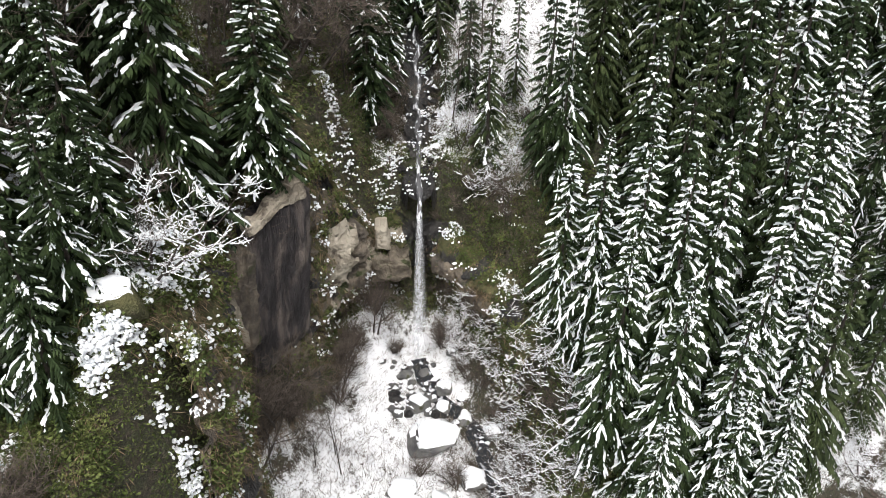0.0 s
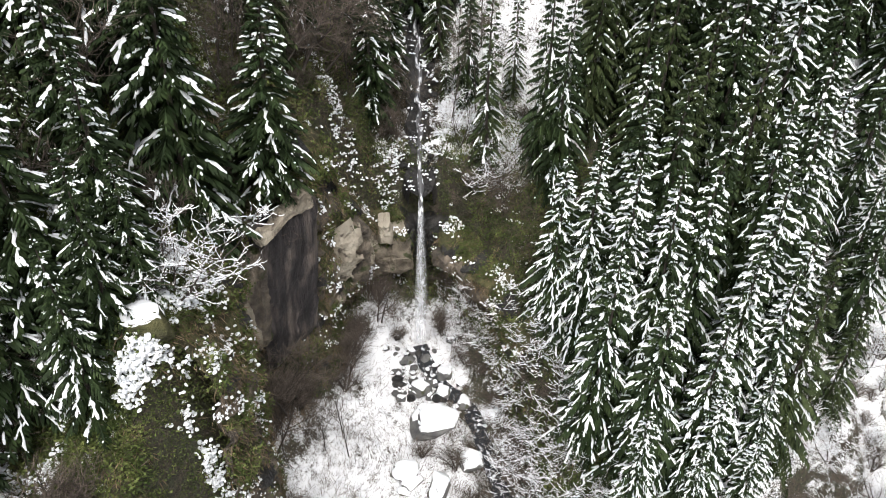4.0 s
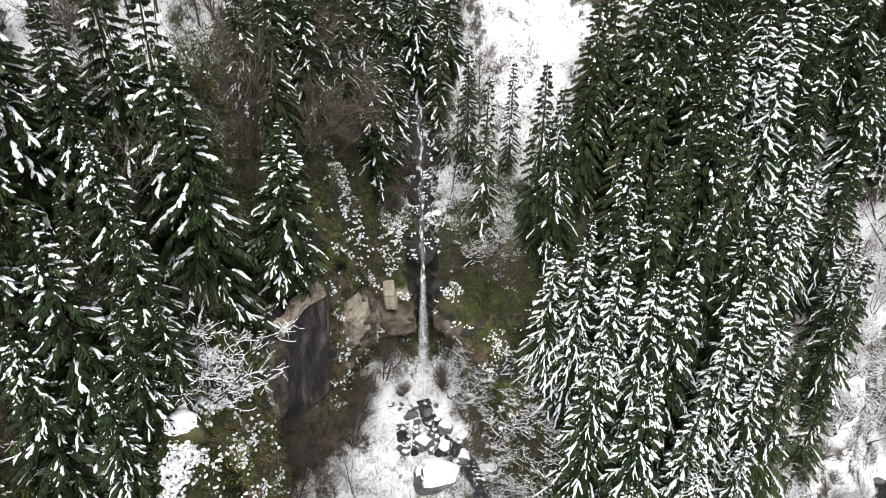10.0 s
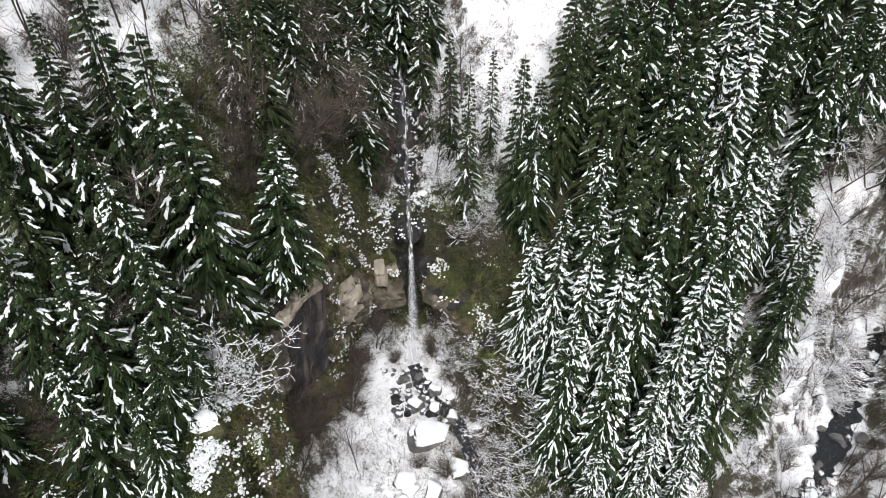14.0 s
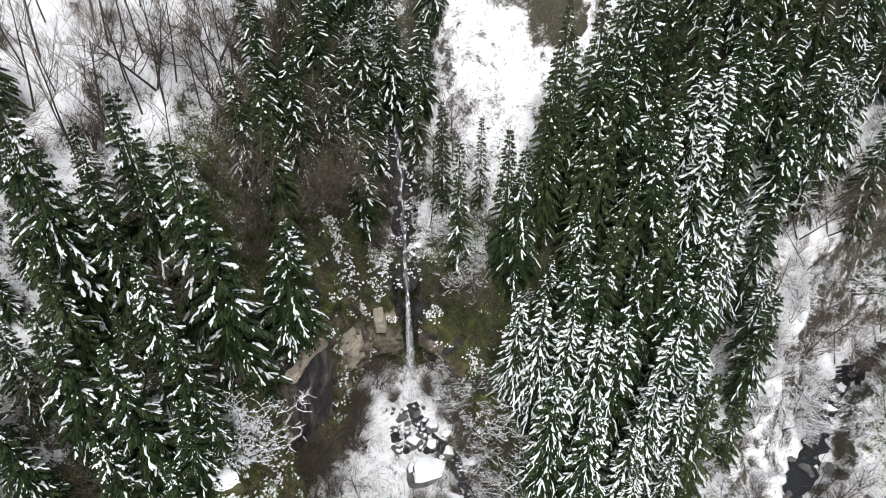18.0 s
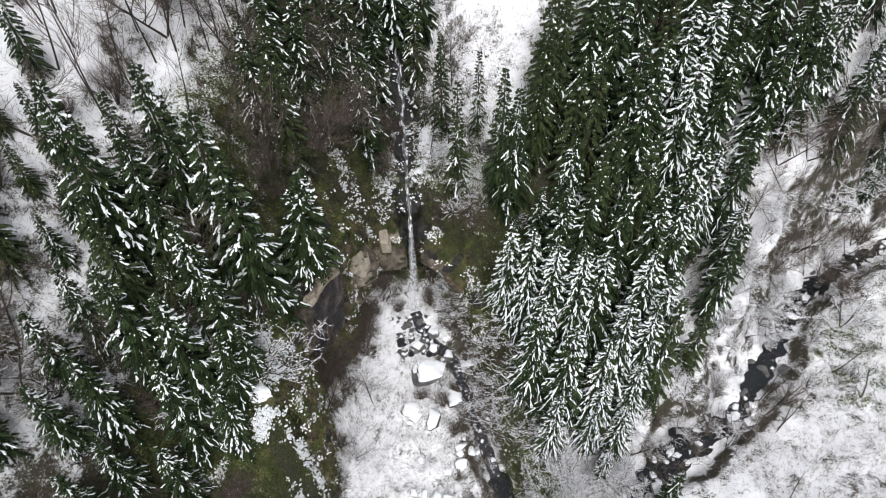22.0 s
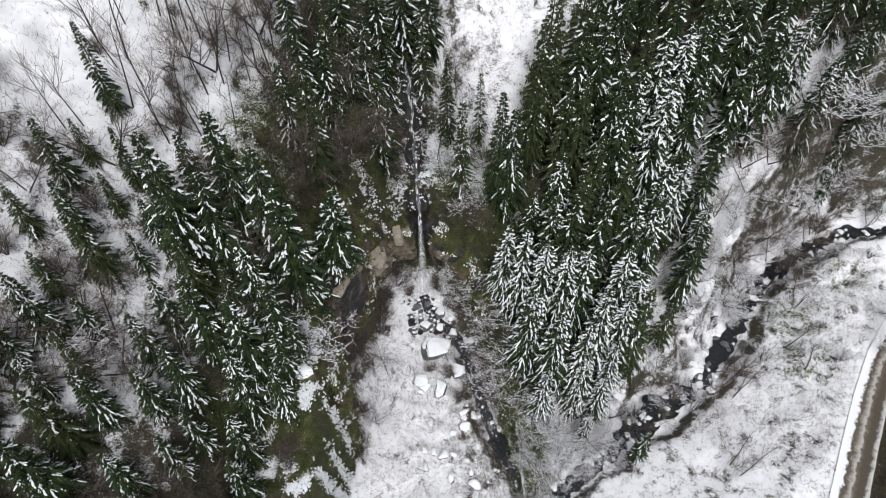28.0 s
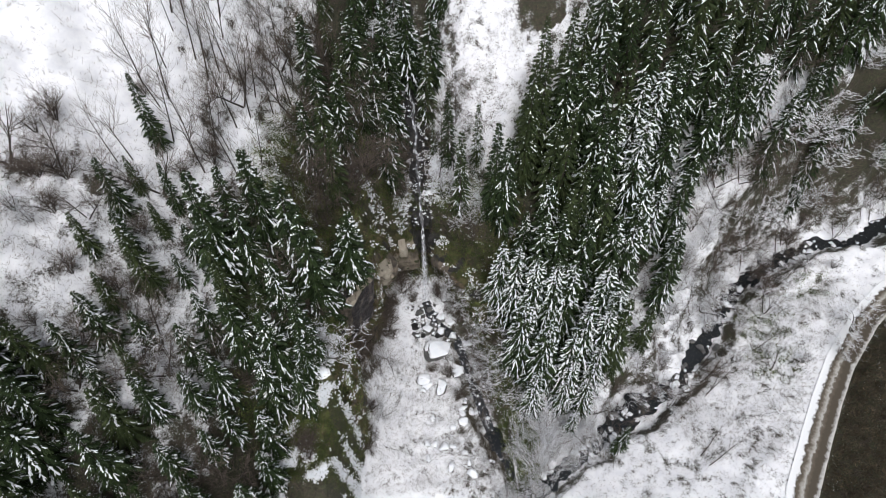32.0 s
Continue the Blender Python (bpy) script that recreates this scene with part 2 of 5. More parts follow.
def height(x, y):
    x, y = np.asarray(x, float), np.asarray(y, float)
    z = slope_height(x, y) + 0.9 * waves(x, y, 11, 3) + 0.35 * waves(x, y, 4, 4)
    # the far bank of the creek: a snowy flat rising to the lane, and a bank behind it
    dc, zc, sc = along(CREEK, x, y)
    dr, zr, sr = along(ROAD, x, y)
    east = np.where(sc > 0, np.minimum(zc + 0.6 + 0.34 * dc, np.maximum(zr - 0.25, zc + 0.5)) + 0.18 * waves(x, y, 5, 8), 1e3)
    behind = np.where(sr > 0, zr + 0.45 * np.maximum(dr - 2.0, 0) + 0.3 * waves(x, y, 6, 9), 1e3)
    flat = np.where(sr > 0, behind, east)
    z = np.where(sc > 0, flat, z)
    # the basin
    d = basin(x, y)
    floor = 0.115 * np.minimum(y, 0) - 0.3 + 6.3 * np.exp(np.minimum(d, 0) / 2.4) * smooth(-12, -2, y) * (1 - 0.35 * np.exp(-(x / 1.3) ** 2)) + 0.22 * waves(x, y, 3.5, 5)
    floor = floor + 1.6 * smooth(-1, -7, x) * smooth(-2, -14, y) * smooth(-34, -22, y)
    floor = floor + 6.5 * smooth(-6.0, -12.0, x) * np.exp(-((y + 11.4) / 4.4) ** 2)
    inner = smooth(-7, -2, y)
    k = smooth(1.3 * inner, 1.6 + 1.2 * inner, d)
    z = np.where(d < 0, floor, floor * (1 - k) + np.maximum(z, floor) * k)
    # the beds of the brook and the creek
    db, zb, _ = along(BROOK, x, y)
    z = np.where(d < 1.5, smin(z, zb - 0.5 + 0.25 * waves(x, y, 1.9, 33) + 0.45 * np.maximum(db - 0.35 - 0.4 * waves(x, y, 5, 34), 0) ** 2, 0.4) * smooth(6, 1, db) + z * (1 - smooth(6, 1, db)), z)
    dc = dc - 2.6 * np.exp(-((x - 29.5) ** 2 + (y + 20) ** 2) / 14.0)
    z = smin(z, zc - 0.55 + 0.3 * waves(x, y, 2.6, 31) + 0.42 * np.maximum(dc - 0.6 - 0.7 * waves(x, y, 7, 32), 0) ** 2, 0.4)
    # the lane is levelled
    k = smooth(3.4, 1.7, dr)
    z = z * (1 - k) + (zr - 0.05) * k
    return z


def ground_z(x, y):
    return float(height(np.array([x]), np.array([y]))[0])


def linked(name, me, mat, parent=None, label=""):
    me.materials.append(mat)
    ob = new(name, me)
    ob.parent = parent
    if label:
        ob["label"] = label
    return ob


def mesh_from(name, verts, faces, shade=True):
    me = bpy.data.meshes.new(name)
    me.from_pydata([tuple(v) for v in verts], [], faces)
    if shade:
        me.polygons.foreach_set("use_smooth", [True] * len(me.polygons))
    me.update()
    return me


def stretch_axis(a, b, step, far, growth=1.35):
    core = list(np.arange(a, b + step / 2, step))
    lo, hi, d = [a], [core[-1]], step
    while lo[-1] > -far:
        d *= growth
        lo.append(lo[-1] - d)
    d = step
    while hi[-1] < far:
        d *= growth
        hi.append(hi[-1] + d)
    return np.array(lo[:0:-1] + core + hi[1:])


GX, GY = stretch_axis(-58, 84, 0.5, 900), stretch_axis(-60, 48, 0.5, 900)
gx, gy = np.meshgrid(GX, GY)
gz = height(gx, gy)
nx, ny = len(GX), len(GY)
idx = np.arange(nx * ny).reshape(ny, nx)
quads = np.stack([idx[:-1, :-1], idx[:-1, 1:], idx[1:, 1:], idx[1:, :-1]], -1).reshape(-1, 4)
ground_mesh = mesh_from("ground", np.stack([gx, gy, gz], -1).reshape(-1, 3), quads.tolist())


def in_forest(x, y):
    """How thick the spruce wood stands, 0 to 1: the meadows, the basin, the creek flat and the lane stay open."""
    f = np.ones(np.shape(x))
    f = f * smooth(-1.5, 3, basin(x, y))
    f = f * (1 - smooth(-0.6, 0.6, x - np.maximum(8.5 - 0.4 * (y - 10.8), 4.5)) * smooth(0.6, -0.6, x - 11 - 0.95 * (y - 10.8)) * smooth(8.5, 10.5, y))
    f = f * (1 - smooth(4.5, 2.5, np.abs(x + 0.4)) * smooth(-2, 2, y))
    f = f * (1 - smooth(-21, -27, x) * smooth(-16, -8, y))
    f = f * (1 - smooth(-25, -32, x) * smooth(-30, -24, y) * smooth(-10, -18, y))
    dc, _, sc = along(CREEK, x, y)
    f = f * smooth(4, 8, dc) * (1 - smooth(33, 37, x) * smooth(14, 8, y) * smooth(-30, -20, y))
    return np.where(sc > 0, 0, f)


def knob_streak(x, y):
    """Snow lies on the mossy knob in slanting streaks."""
    a, b = (x + 0.8 * y) / 1.28, (y - 0.8 * x) / 1.28
    return smooth(-0.02, 0.25, waves(0.35 * a, b, 2.6, 41)) * smooth(-0.4, 0.0, waves(x, y, 1.3, 44))


snow_cover = 0.85 - 0.58 * in_forest(gx, gy) + 0.2 * smooth(-9, -14, gx) * smooth(-16, -10, gy)
snow_cover = snow_cover - 0.6 * np.exp(-(((gx - 17.5) / 3.5) ** 2 + ((gy - 21.5) / 3) ** 2))
dcg, _, scg = along(CREEK, gx, gy)
drg, _, srg = along(ROAD, gx, gy)
snow_cover = np.where((srg > 0) & (scg > 0) & (drg > 1.5), 0.16, snow_cover)
snow_cover = np.where(scg > 0, 0.6, snow_cover)
snow_cover = np.where((srg > 0) & (scg > 0) & (drg > 1.5), 0.16, snow_cover)
snow_cover = np.where(basin(gx, gy) < -0.2, 0.62 - 0.12 * smooth(2.5, 6, gx) - 0.06 * smooth(-8, -2, gy), snow_cover)
snow_cover = np.where((basin(gx, gy) > -0.2) & (basin(gx, gy) < 5) & (gy > -26) & (gy < 3), np.minimum(snow_cover, 0.5), snow_cover)
snow_cover = np.where((basin(gx, gy) > -4.5) & (basin(gx, gy) < 1.4) & (gy > -9) & (gy < 3.5) & (gx > -6) & (gz < 7), 0.92 - 0.2 * smooth(2, 6, gx), snow_cover)
snow_cover = np.where((gx < -6) & (gx > -16) & (gy < -20) & (gy > -32) & (basin(gx, gy) > 0), 0.42 + 0.2 * knob_streak(gx, gy), snow_cover)
snow_cover = np.where((gz > 4.4) & (gx < -5.2) & (gy > -16) & (gy < -5) & (basin(gx, gy) < 1), 0.36, np.where((gx < -2.5) & (gx > -12.5) & (gy < -6) & (gy > -34) & (basin(gx, gy) < -0.1) & (gz <= 4.4), 0.7, snow_cover))
snow_cover = np.where((gx < -12) & (gy > -10), np.maximum(snow_cover, 0.68 + 0.16 * smooth(-13, -20, gx)), snow_cover)
snow_cover = np.where((gx < -16) & (gy < -17), np.maximum(snow_cover, 0.56 + 0.2 * smooth(-19.5, -22, gx) * smooth(-33, -29, gy)), snow_cover)
snow_cover = np.where((gx < -20.5) & (gy >= -17) & (gy < -8), np.maximum(snow_cover, 0.72), snow_cover)
snow_cover = np.where((gx > 1.5) & (gx < 13.5) & (gy > 3.5), np.maximum(snow_cover, 0.82), snow_cover)
snow_cover = np.where((gx > 10) & (gy > 7) & (gx < 16 + 0.9 * (gy - 8)) & (np.hypot((gx - 17.5) / 3.5, (gy - 21.5) / 3) > 1), np.maximum(snow_cover, 0.78), snow_cover)
snow_cover = np.where((np.abs(gx + 0.5) < 3) & (gy > 1), 0.56, snow_cover)
snow_cover = np.where((scg < 0) & (dcg < 12) & (gx > 12) & (gx < 37) & (gy < -3), 0.7, snow_cover)
snow_cover = np.where((scg < 0) & (dcg < 16) & (gx > 33) & (gx < 62) & (gy < 16), 0.88, snow_cover)
snow_cover = np.where((gx > 8.5) & (gx < 24) & (gy < -19) & (gy > -40), 0.66, snow_cover)
# dark wet stones and brambles along the brook
dbg, _, _ = along(BROOK, gx, gy)
snow_cover = np.where((dbg < 2.4) & (gy < -5) & (gx > 1.5) & (basin(gx, gy) < 0.5), np.minimum(snow_cover, 0.36 + 0.1 * dbg), snow_cover)
snow_cover = np.where((gx > 4) & (basin(gx, gy) < 0) & (gy > -24) & (gy < -7), np.minimum(snow_cover, 0.5), snow_cover)
PATCHES = ((-6.8, -0.2, 0.8, 2.2), (-5.6, 0.6, 1.0, 1.2), (-2.9, 3.2, 1.2, 1.5), (2.4, 8.6, 1.3, 3.2), (1.4, 5.6, 0.8, 1.6), (7.6, 3.6, 2.2, 2.4), (-8.6, 0.8, 1.4, 1.0), (-2.2, 6.5, 0.8, 2.0))


def patches_of_snow(x, y):
    return np.clip(sum(1.3 * np.exp(-((x - px) / rx) ** 2 - ((y - py) / ry) ** 2) for px, py, rx, ry in PATCHES), 0, 1)


snow_cover = snow_cover + (0.8 - snow_cover) * patches_of_snow(gx, gy)
att = ground_mesh.attributes.new("snow", 'FLOAT', 'POINT')
att.data.foreach_set("value", snow_cover.reshape(-1))


def ground_material():
    m = bpy.data.materials.new("snowy_ground")
    m.use_nodes = True
    n, l = m.node_tree.nodes, m.node_tree.links
    b = n["Principled BSDF"]
    co, at, geo = n.new("ShaderNodeTexCoord"), n.new("ShaderNodeAttribute"), n.new("ShaderNodeNewGeometry")
    at.attribute_name = "snow"
    sep = n.new("ShaderNodeSeparateXYZ")
    l.new(geo.outputs["Normal"], sep.inputs[0])

    def noise_at(scale, detail=6.0, rough=0.6):
        t = n.new("ShaderNodeTexNoise")
        t.inputs["Scale"].default_value, t.inputs["Detail"].default_value, t.inputs["Roughness"].default_value = scale, detail, rough
        l.new(co.outputs["Object"], t.inputs[0])
        return t.outputs[0]

    def calc(op, a, c):
        t = n.new("ShaderNodeMath")
        t.operation = op
        for k, v in enumerate((a, c)):
            if isinstance(v, (int, float)):
                t.inputs[k].default_value = v
            else:
                l.new(v, t.inputs[k])
        return t.outputs[0]

    patches, fine, grass = noise_at(0.6, 10.0, 0.7), noise_at(6.0, 6.0, 0.75), noise_at(1.2, 12.0, 0.82)
    k = calc('ADD', at.outputs["Fac"], calc('MULTIPLY', calc('SUBTRACT', patches, 0.5), 1.5))
    k = calc('ADD', k, calc('MULTIPLY', calc('SUBTRACT', fine, 0.5), 0.9))
    k = calc('ADD', k, calc('MULTIPLY', calc('SUBTRACT', noise_at(17.0, 3.0, 0.7), 0.5), 0.85))
    k = calc('ADD', k, calc('MULTIPLY', calc('SUBTRACT', sep.outputs[2], 0.88), 0.75))
    mr = n.new("ShaderNodeMapRange")
    mr.interpolation_type = 'SMOOTHSTEP'
    mr.inputs["From Min"].default_value, mr.inputs["From Max"].default_value = 0.44, 0.56
    l.new(k, mr.inputs[0])
    litter = n.new("ShaderNodeValToRGB")
    cols = [(0.016, 0.014, 0.01), (0.058, 0.045, 0.032), (0.036, 0.042, 0.018), (0.13, 0.1, 0.07)]
    while len(litter.color_ramp.elements) < 4:
        litter.color_ramp.elements.new(0.5)
    for q, c in enumerate(cols):
        litter.color_ramp.elements[q].position, litter.color_ramp.elements[q].color = 0.3 + 0.13 * q, (*c, 1)
    l.new(grass, litter.inputs[0])
    speck = n.new("ShaderNodeMapRange")
    speck.inputs["From Min"].default_value, speck.inputs["From Max"].default_value = 0.36, 0.64
    speck.inputs["To Min"].default_value, speck.inputs["To Max"].default_value = 0.15, 1.75
    l.new(noise_at(4.5, 8.0, 0.8), speck.inputs[0])
    rough_litter = n.new("ShaderNodeHueSaturation")
    l.new(speck.outputs[0], rough_litter.inputs["Value"])
    l.new(litter.outputs[0], rough_litter.inputs["Color"])
    white = n.new("ShaderNodeValToRGB")
    white.color_ramp.elements[0].position, white.color_ramp.elements[0].color = 0.3, (0.8, 0.81, 0.845, 1)
    white.color_ramp.elements[1].position, white.color_ramp.elements[1].color = 0.6, (0.93, 0.935, 0.95, 1)
    l.new(noise_at(0.9, 8.0, 0.7), white.inputs[0])
    mx = n.new("ShaderNodeMix")
    mx.data_type = 'RGBA'
    l.new(mr.outputs[0], mx.inputs[0])
    l.new(rough_litter.outputs[0], mx.inputs[6])
    l.new(white.outputs[0], mx.inputs[7])
    l.new(mx.outputs[2], b.inputs["Base Color"])
    b.inputs["Roughness"].default_value = 0.8
    bp = n.new("ShaderNodeBump")
    bp.inputs["Strength"].default_value, bp.inputs["Distance"].default_value = 0.6, 0.25
    l.new(calc('ADD', fine, calc('MULTIPLY', mr.outputs[0], 0.4)), bp.inputs["Height"])
    l.new(bp.outputs[0], b.inputs["Normal"])
    return m


GROUND = ground_material()
ground = linked("ground", ground_mesh, GROUND)
tagged(ground, "steep hillside under patchy snow, leaf litter and moss", "ground", kind="structure")


# ---- soft shapes built from rings ----
class Build:
    """Collects vertices and faces for one mesh."""

    def __init__(self):
        self.v, self.f = [], []

    def tube(self, pts, radii, sides=4):
        start = len(self.v)
        for k, (p, r) in enumerate(zip(pts, radii)):
            a, b = pts[max(k - 1, 0)], pts[min(k + 1, len(pts) - 1)]
            d = (Vector(b) - Vector(a)).normalized()
            s = d.cross(Vector((0.3, 0.2, 1)) if abs(d.z) < 0.9 else Vector((1, 0, 0))).normalized()
            t = d.cross(s)
            for q in range(sides):
                ang = 2 * math.pi * q / sides
                self.v.append(Vector(p) + (s * math.cos(ang) + t * math.sin(ang)) * r)
        for k in range(len(pts) - 1):
            for q in range(sides):
                q2 = (q + 1) % sides
                self.f.append((start + k * sides + q, start + k * sides + q2, start + (k + 1) * sides + q2, start + (k + 1) * sides + q))

    def lump(self, p, ahead, length, width, thick, rnd):
        """A soft pad of snow lying along a bough."""
        ahead = ahead.normalized()
        side = ahead.cross(Vector((0, 0, 1))).normalized()
        up = side.cross(ahead)
        start = len(self.v)
        for s, w in ((-0.5, 0.35), (-0.2, 1.0), (0.18, 0.9), (0.5, 0.3)):
            w *= rnd.uniform(0.6, 1.3)
            c = p + ahead * (s * length)
            o = side * (width * w * 0.5)
            self.v += [c + o - up * 0.03, c + o * 0.6 + up * (thick * w), c - o * 0.6 + up * (thick * w), c - o - up * 0.03]
        for k in range(3):
            i = start + 4 * k
            self.f += [(i, i + 4, i + 5, i + 1), (i + 1, i + 5, i + 6, i + 2), (i + 2, i + 6, i + 7, i + 3)]
        self.f += [(start, start + 1, start + 2, start + 3), (start + 15, start + 14, start + 13, start + 12)]

    def ridge(self, pts, width, thick, side, rnd):
        """A long uneven ridge of snow that follows a bough."""
        start, n = len(self.v), len(pts)
        for k, p in enumerate(pts):
            w = (0.55 if k in (0, n - 1) else 1.0) * rnd.uniform(0.62, 1.35)
            o = side * (width * w * 0.5)
            p = p + side * (width * rnd.uniform(-0.18, 0.18))
            up = Vector((0, 0, thick * w + 0.03))
            self.v += [p + o, p + o * 0.55 + up, p - o * 0.55 + up, p - o]
        for k in range(n - 1):
            i = start + 4 * k
            self.f += [(i, i + 4, i + 5, i + 1), (i + 1, i + 5, i + 6, i + 2), (i + 2, i + 6, i + 7, i + 3)]
        i = start + 4 * (n - 1)
        self.f += [(start, start + 1, start + 2, start + 3), (i + 3, i + 2, i + 1, i)]

    def blade(self, a, b, width, flat):
        d = b - a
        s = d.cross(flat).normalized() * (width * 0.5)
        m = a + d * 0.45
        i = len(self.v)
        self.v += [a, m + s, b, m - s]
        self.f.append((i, i + 1, i + 2, i + 3))

    def mesh(self, name, shade=True):
        return mesh_from(name, self.v, self.f, shade)


# ---- spruces: one of each kind is built, the wood is copies ----
def spruce_meshes(seed, h, r, snow, sparse=0.0):
    rnd = random.Random(seed)
    trunk, crown, white = Build(), Build(), Build()
    lean = [Vector((0.08 * math.sin(k * 0.8 + seed), 0.08 * math.cos(k * 0.6), h * k / 8)) for k in range(9)]
    trunk.tube(lean, [0.2 * (1 - 0.93 * k / 8) * h / 17 + 0.012 for k in range(9)], 6)
    z = h * 0.05
    while z < h * 0.985:
        q = z / h
        reach = r * (1 - q) ** 0.8 * (0.7 + 0.3 * min(1, q * 5)) * rnd.uniform(0.82, 1.12) + 0.12
        count = max(4, int(round((7.4 - 2.2 * q) * (1 - sparse))))
        off = rnd.uniform(0, 6.28)
        for k in range(count):
            a = off + 6.283 * (k + rnd.uniform(-0.3, 0.3)) / count
            ln = reach * rnd.uniform(0.78, 1.14)
            out = Vector((math.cos(a), math.sin(a), 0))
            side = Vector((-math.sin(a), math.cos(a), 0))
            z0 = z + rnd.uniform(-0.16, 0.16)
            drop = (1.22 - 0.95 * q) * rnd.uniform(0.85, 1.15)

            def at(s):
                return Vector((0, 0, z0)) + out * (ln * s) + Vector((0, 0, ln * (0.2 * s - drop * s * s + 0.12 * s ** 4)))

            patchy = 0.5 + 1.1 * noise.noise(Vector((1.3 * math.cos(a), 1.3 * math.sin(a), 0.45 * z + seed)))
            laden = rnd.random() < snow * (0.7 + 0.6 * patchy) and (q < 0.9 or rnd.random() < 0.3)
            n = max(3, int(ln / 0.25))
            for j in range(n):
                s = 0.16 + 0.82 * (j + 0.6) / n
                p, ahead = at(s), (at(min(s + 0.05, 1.05)) - at(s - 0.05)).normalized()
                for sg in (-1, 1):
                    tw = (0.33 * ln * (1.02 - s) ** 0.6 + 0.16) * rnd.uniform(0.65, 1.2)
                    d = ahead * 0.85 + side * (sg * rnd.uniform(0.4, 0.75)) + Vector((0, 0, -0.25 - rnd.uniform(0, 0.3)))
                    for fan in (-0.55, -0.2, 0.2, 0.55):
                        e = d + (side * (0.6 * fan * sg) + ahead * (0.5 * fan)) + Vector((0, 0, rnd.uniform(-0.45, 0.05)))
                        crown.blade(p + d * (tw * 0.3 * abs(fan)), p + e * (tw * (1.05 - 0.5 * abs(fan))), 0.125 + 0.014 * ln, Vector((0, 0, 1)) + side * (0.5 * sg))
                    crown.blade(p + d * (tw * 0.2), p + d * (tw * 0.6) + Vector((0, 0, -0.3 * tw - 0.14)), 0.12, side)
                for _ in range(int(rnd.random() + (0.4 if laden else 0.06 + 0.25 * snow))):
                    q0 = p + side * rnd.uniform(-0.3, 0.3) * ln * (1.05 - s) + Vector((0, 0, -0.04))
                    white.lump(q0, ahead + side * rnd.uniform(-0.6, 0.6), rnd.uniform(0.1, 0.34), rnd.uniform(0.06, 0.15), rnd.uniform(0.04, 0.08), rnd)
            crown.blade(at(0.5), at(1.06), 0.14, Vector((0, 0, 1)))
            if laden:
                s = rnd.uniform(0.14, 0.4) if snow > 0.7 else rnd.uniform(0.25, 0.62)
                wide = rnd.uniform(0.11, 0.2) * (0.7 + 0.1 * ln)
                while s < 0.93:
                    e = min(1.05, s + rnd.uniform(0.3, 0.8) * (1.0 if snow > 0.7 else 0.6))
                    m = max(3, int((e - s) * ln / 0.17))
                    white.ridge([at(s + (e - s) * g / m) + side * (0.03 * math.sin(9 * s + 2.2 * g)) for g in range(m + 1)], wide * rnd.uniform(0.85, 1.15), rnd.uniform(0.06, 0.1), side, rnd)
                    s = e + rnd.uniform(0.02, 0.1)
                for _ in range(rnd.randint(2, 3) if snow > 0.7 else rnd.randint(1, 2)):
                    s2, sg = rnd.uniform(0.4, 0.92), rnd.choice((-1, 1))
                    p, ahead = at(s2), (at(s2 + 0.05) - at(s2 - 0.05)).normalized()
                    d = ahead * 0.9 + side * (sg * rnd.uniform(0.3, 0.55)) + Vector((0, 0, -0.2))
                    l2 = (0.3 * ln * (1.08 - s2) ** 0.5 + 0.16) * rnd.uniform(0.7, 1.2)
                    white.ridge([p + d * (l2 * g) for g in (0.15, 0.4, 0.65, 0.85, 1.05)], wide * rnd.uniform(0.6, 0.9), 0.07, ahead.cross(Vector((0, 0, 1))).normalized(), rnd)
        z += (0.92 - 0.5 * q) * rnd.uniform(0.8, 1.2)
    return trunk.mesh("trunk"), crown.mesh("crown", False), white.mesh("snow_load")


def spruce(seed, h, r, snow, needles, label, sparse=0.0):
    t, c, w = spruce_meshes(seed, h, r, snow, sparse)
    thing = new("spruce")
    tagged(thing, label, "tree", group="spruces of the wood")
    linked("trunk", t, BARK, thing)
    crown = linked("crown", c, needles, thing)
    if len(w.vertices):
        tagged(linked("snow_load", w, SNOW, crown, "snow lying on the boughs"), kind="stuff")
    return thing


HEAVY = "tall dark green spruce with boughs laden with snow"
LIGHT = "dark green spruce with light snow on its boughs"
GREEN = "deep green spruce almost free of snow"
KINDS = [
    spruce(11, 17, 3.2, 0.82, NEEDLE, HEAVY), spruce(12, 17, 3.2, 0.46, NEEDLE, HEAVY), spruce(13, 17, 3.3, 0.64, NEEDLE, HEAVY),
    spruce(14, 17, 3.0, 0.29, NEEDLE, LIGHT), spruce(15, 17, 2.8, 0.2, NEEDLE_OLIVE, LIGHT), spruce(16, 17, 2.5, 0.1, NEEDLE_OLIVE, GREEN),
    spruce(17, 17, 2.2, 0.06, NEEDLE, GREEN), spruce(18, 17, 2.0, 0.3, NEEDLE_OLIVE, LIGHT, 0.2),
]
for kind in KINDS:
    kind.location = (0, -500, -90)
used = set()


def plant(kind, x, y, h, turn=0.0, sink=0.25, tilt=(0, 0), wide=1.0):
    z = ground_z(x, y) - sink
    s = h / 17.0
    m = pose(x, y, z, tilt[0], tilt[1], turn) @ Matrix.Diagonal((wide * (s * 0.55 + 0.45 * min(s, 1.2)), wide * (s * 0.55 + 0.45 * min(s, 1.2)), s, 1))
    if kind not in used:
        used.add(kind)
        KINDS[kind].matrix_basis = m
        return KINDS[kind]
    ob = copy_thing(KINDS[kind], Matrix.Identity(4))
    ob.matrix_basis = m
    return ob


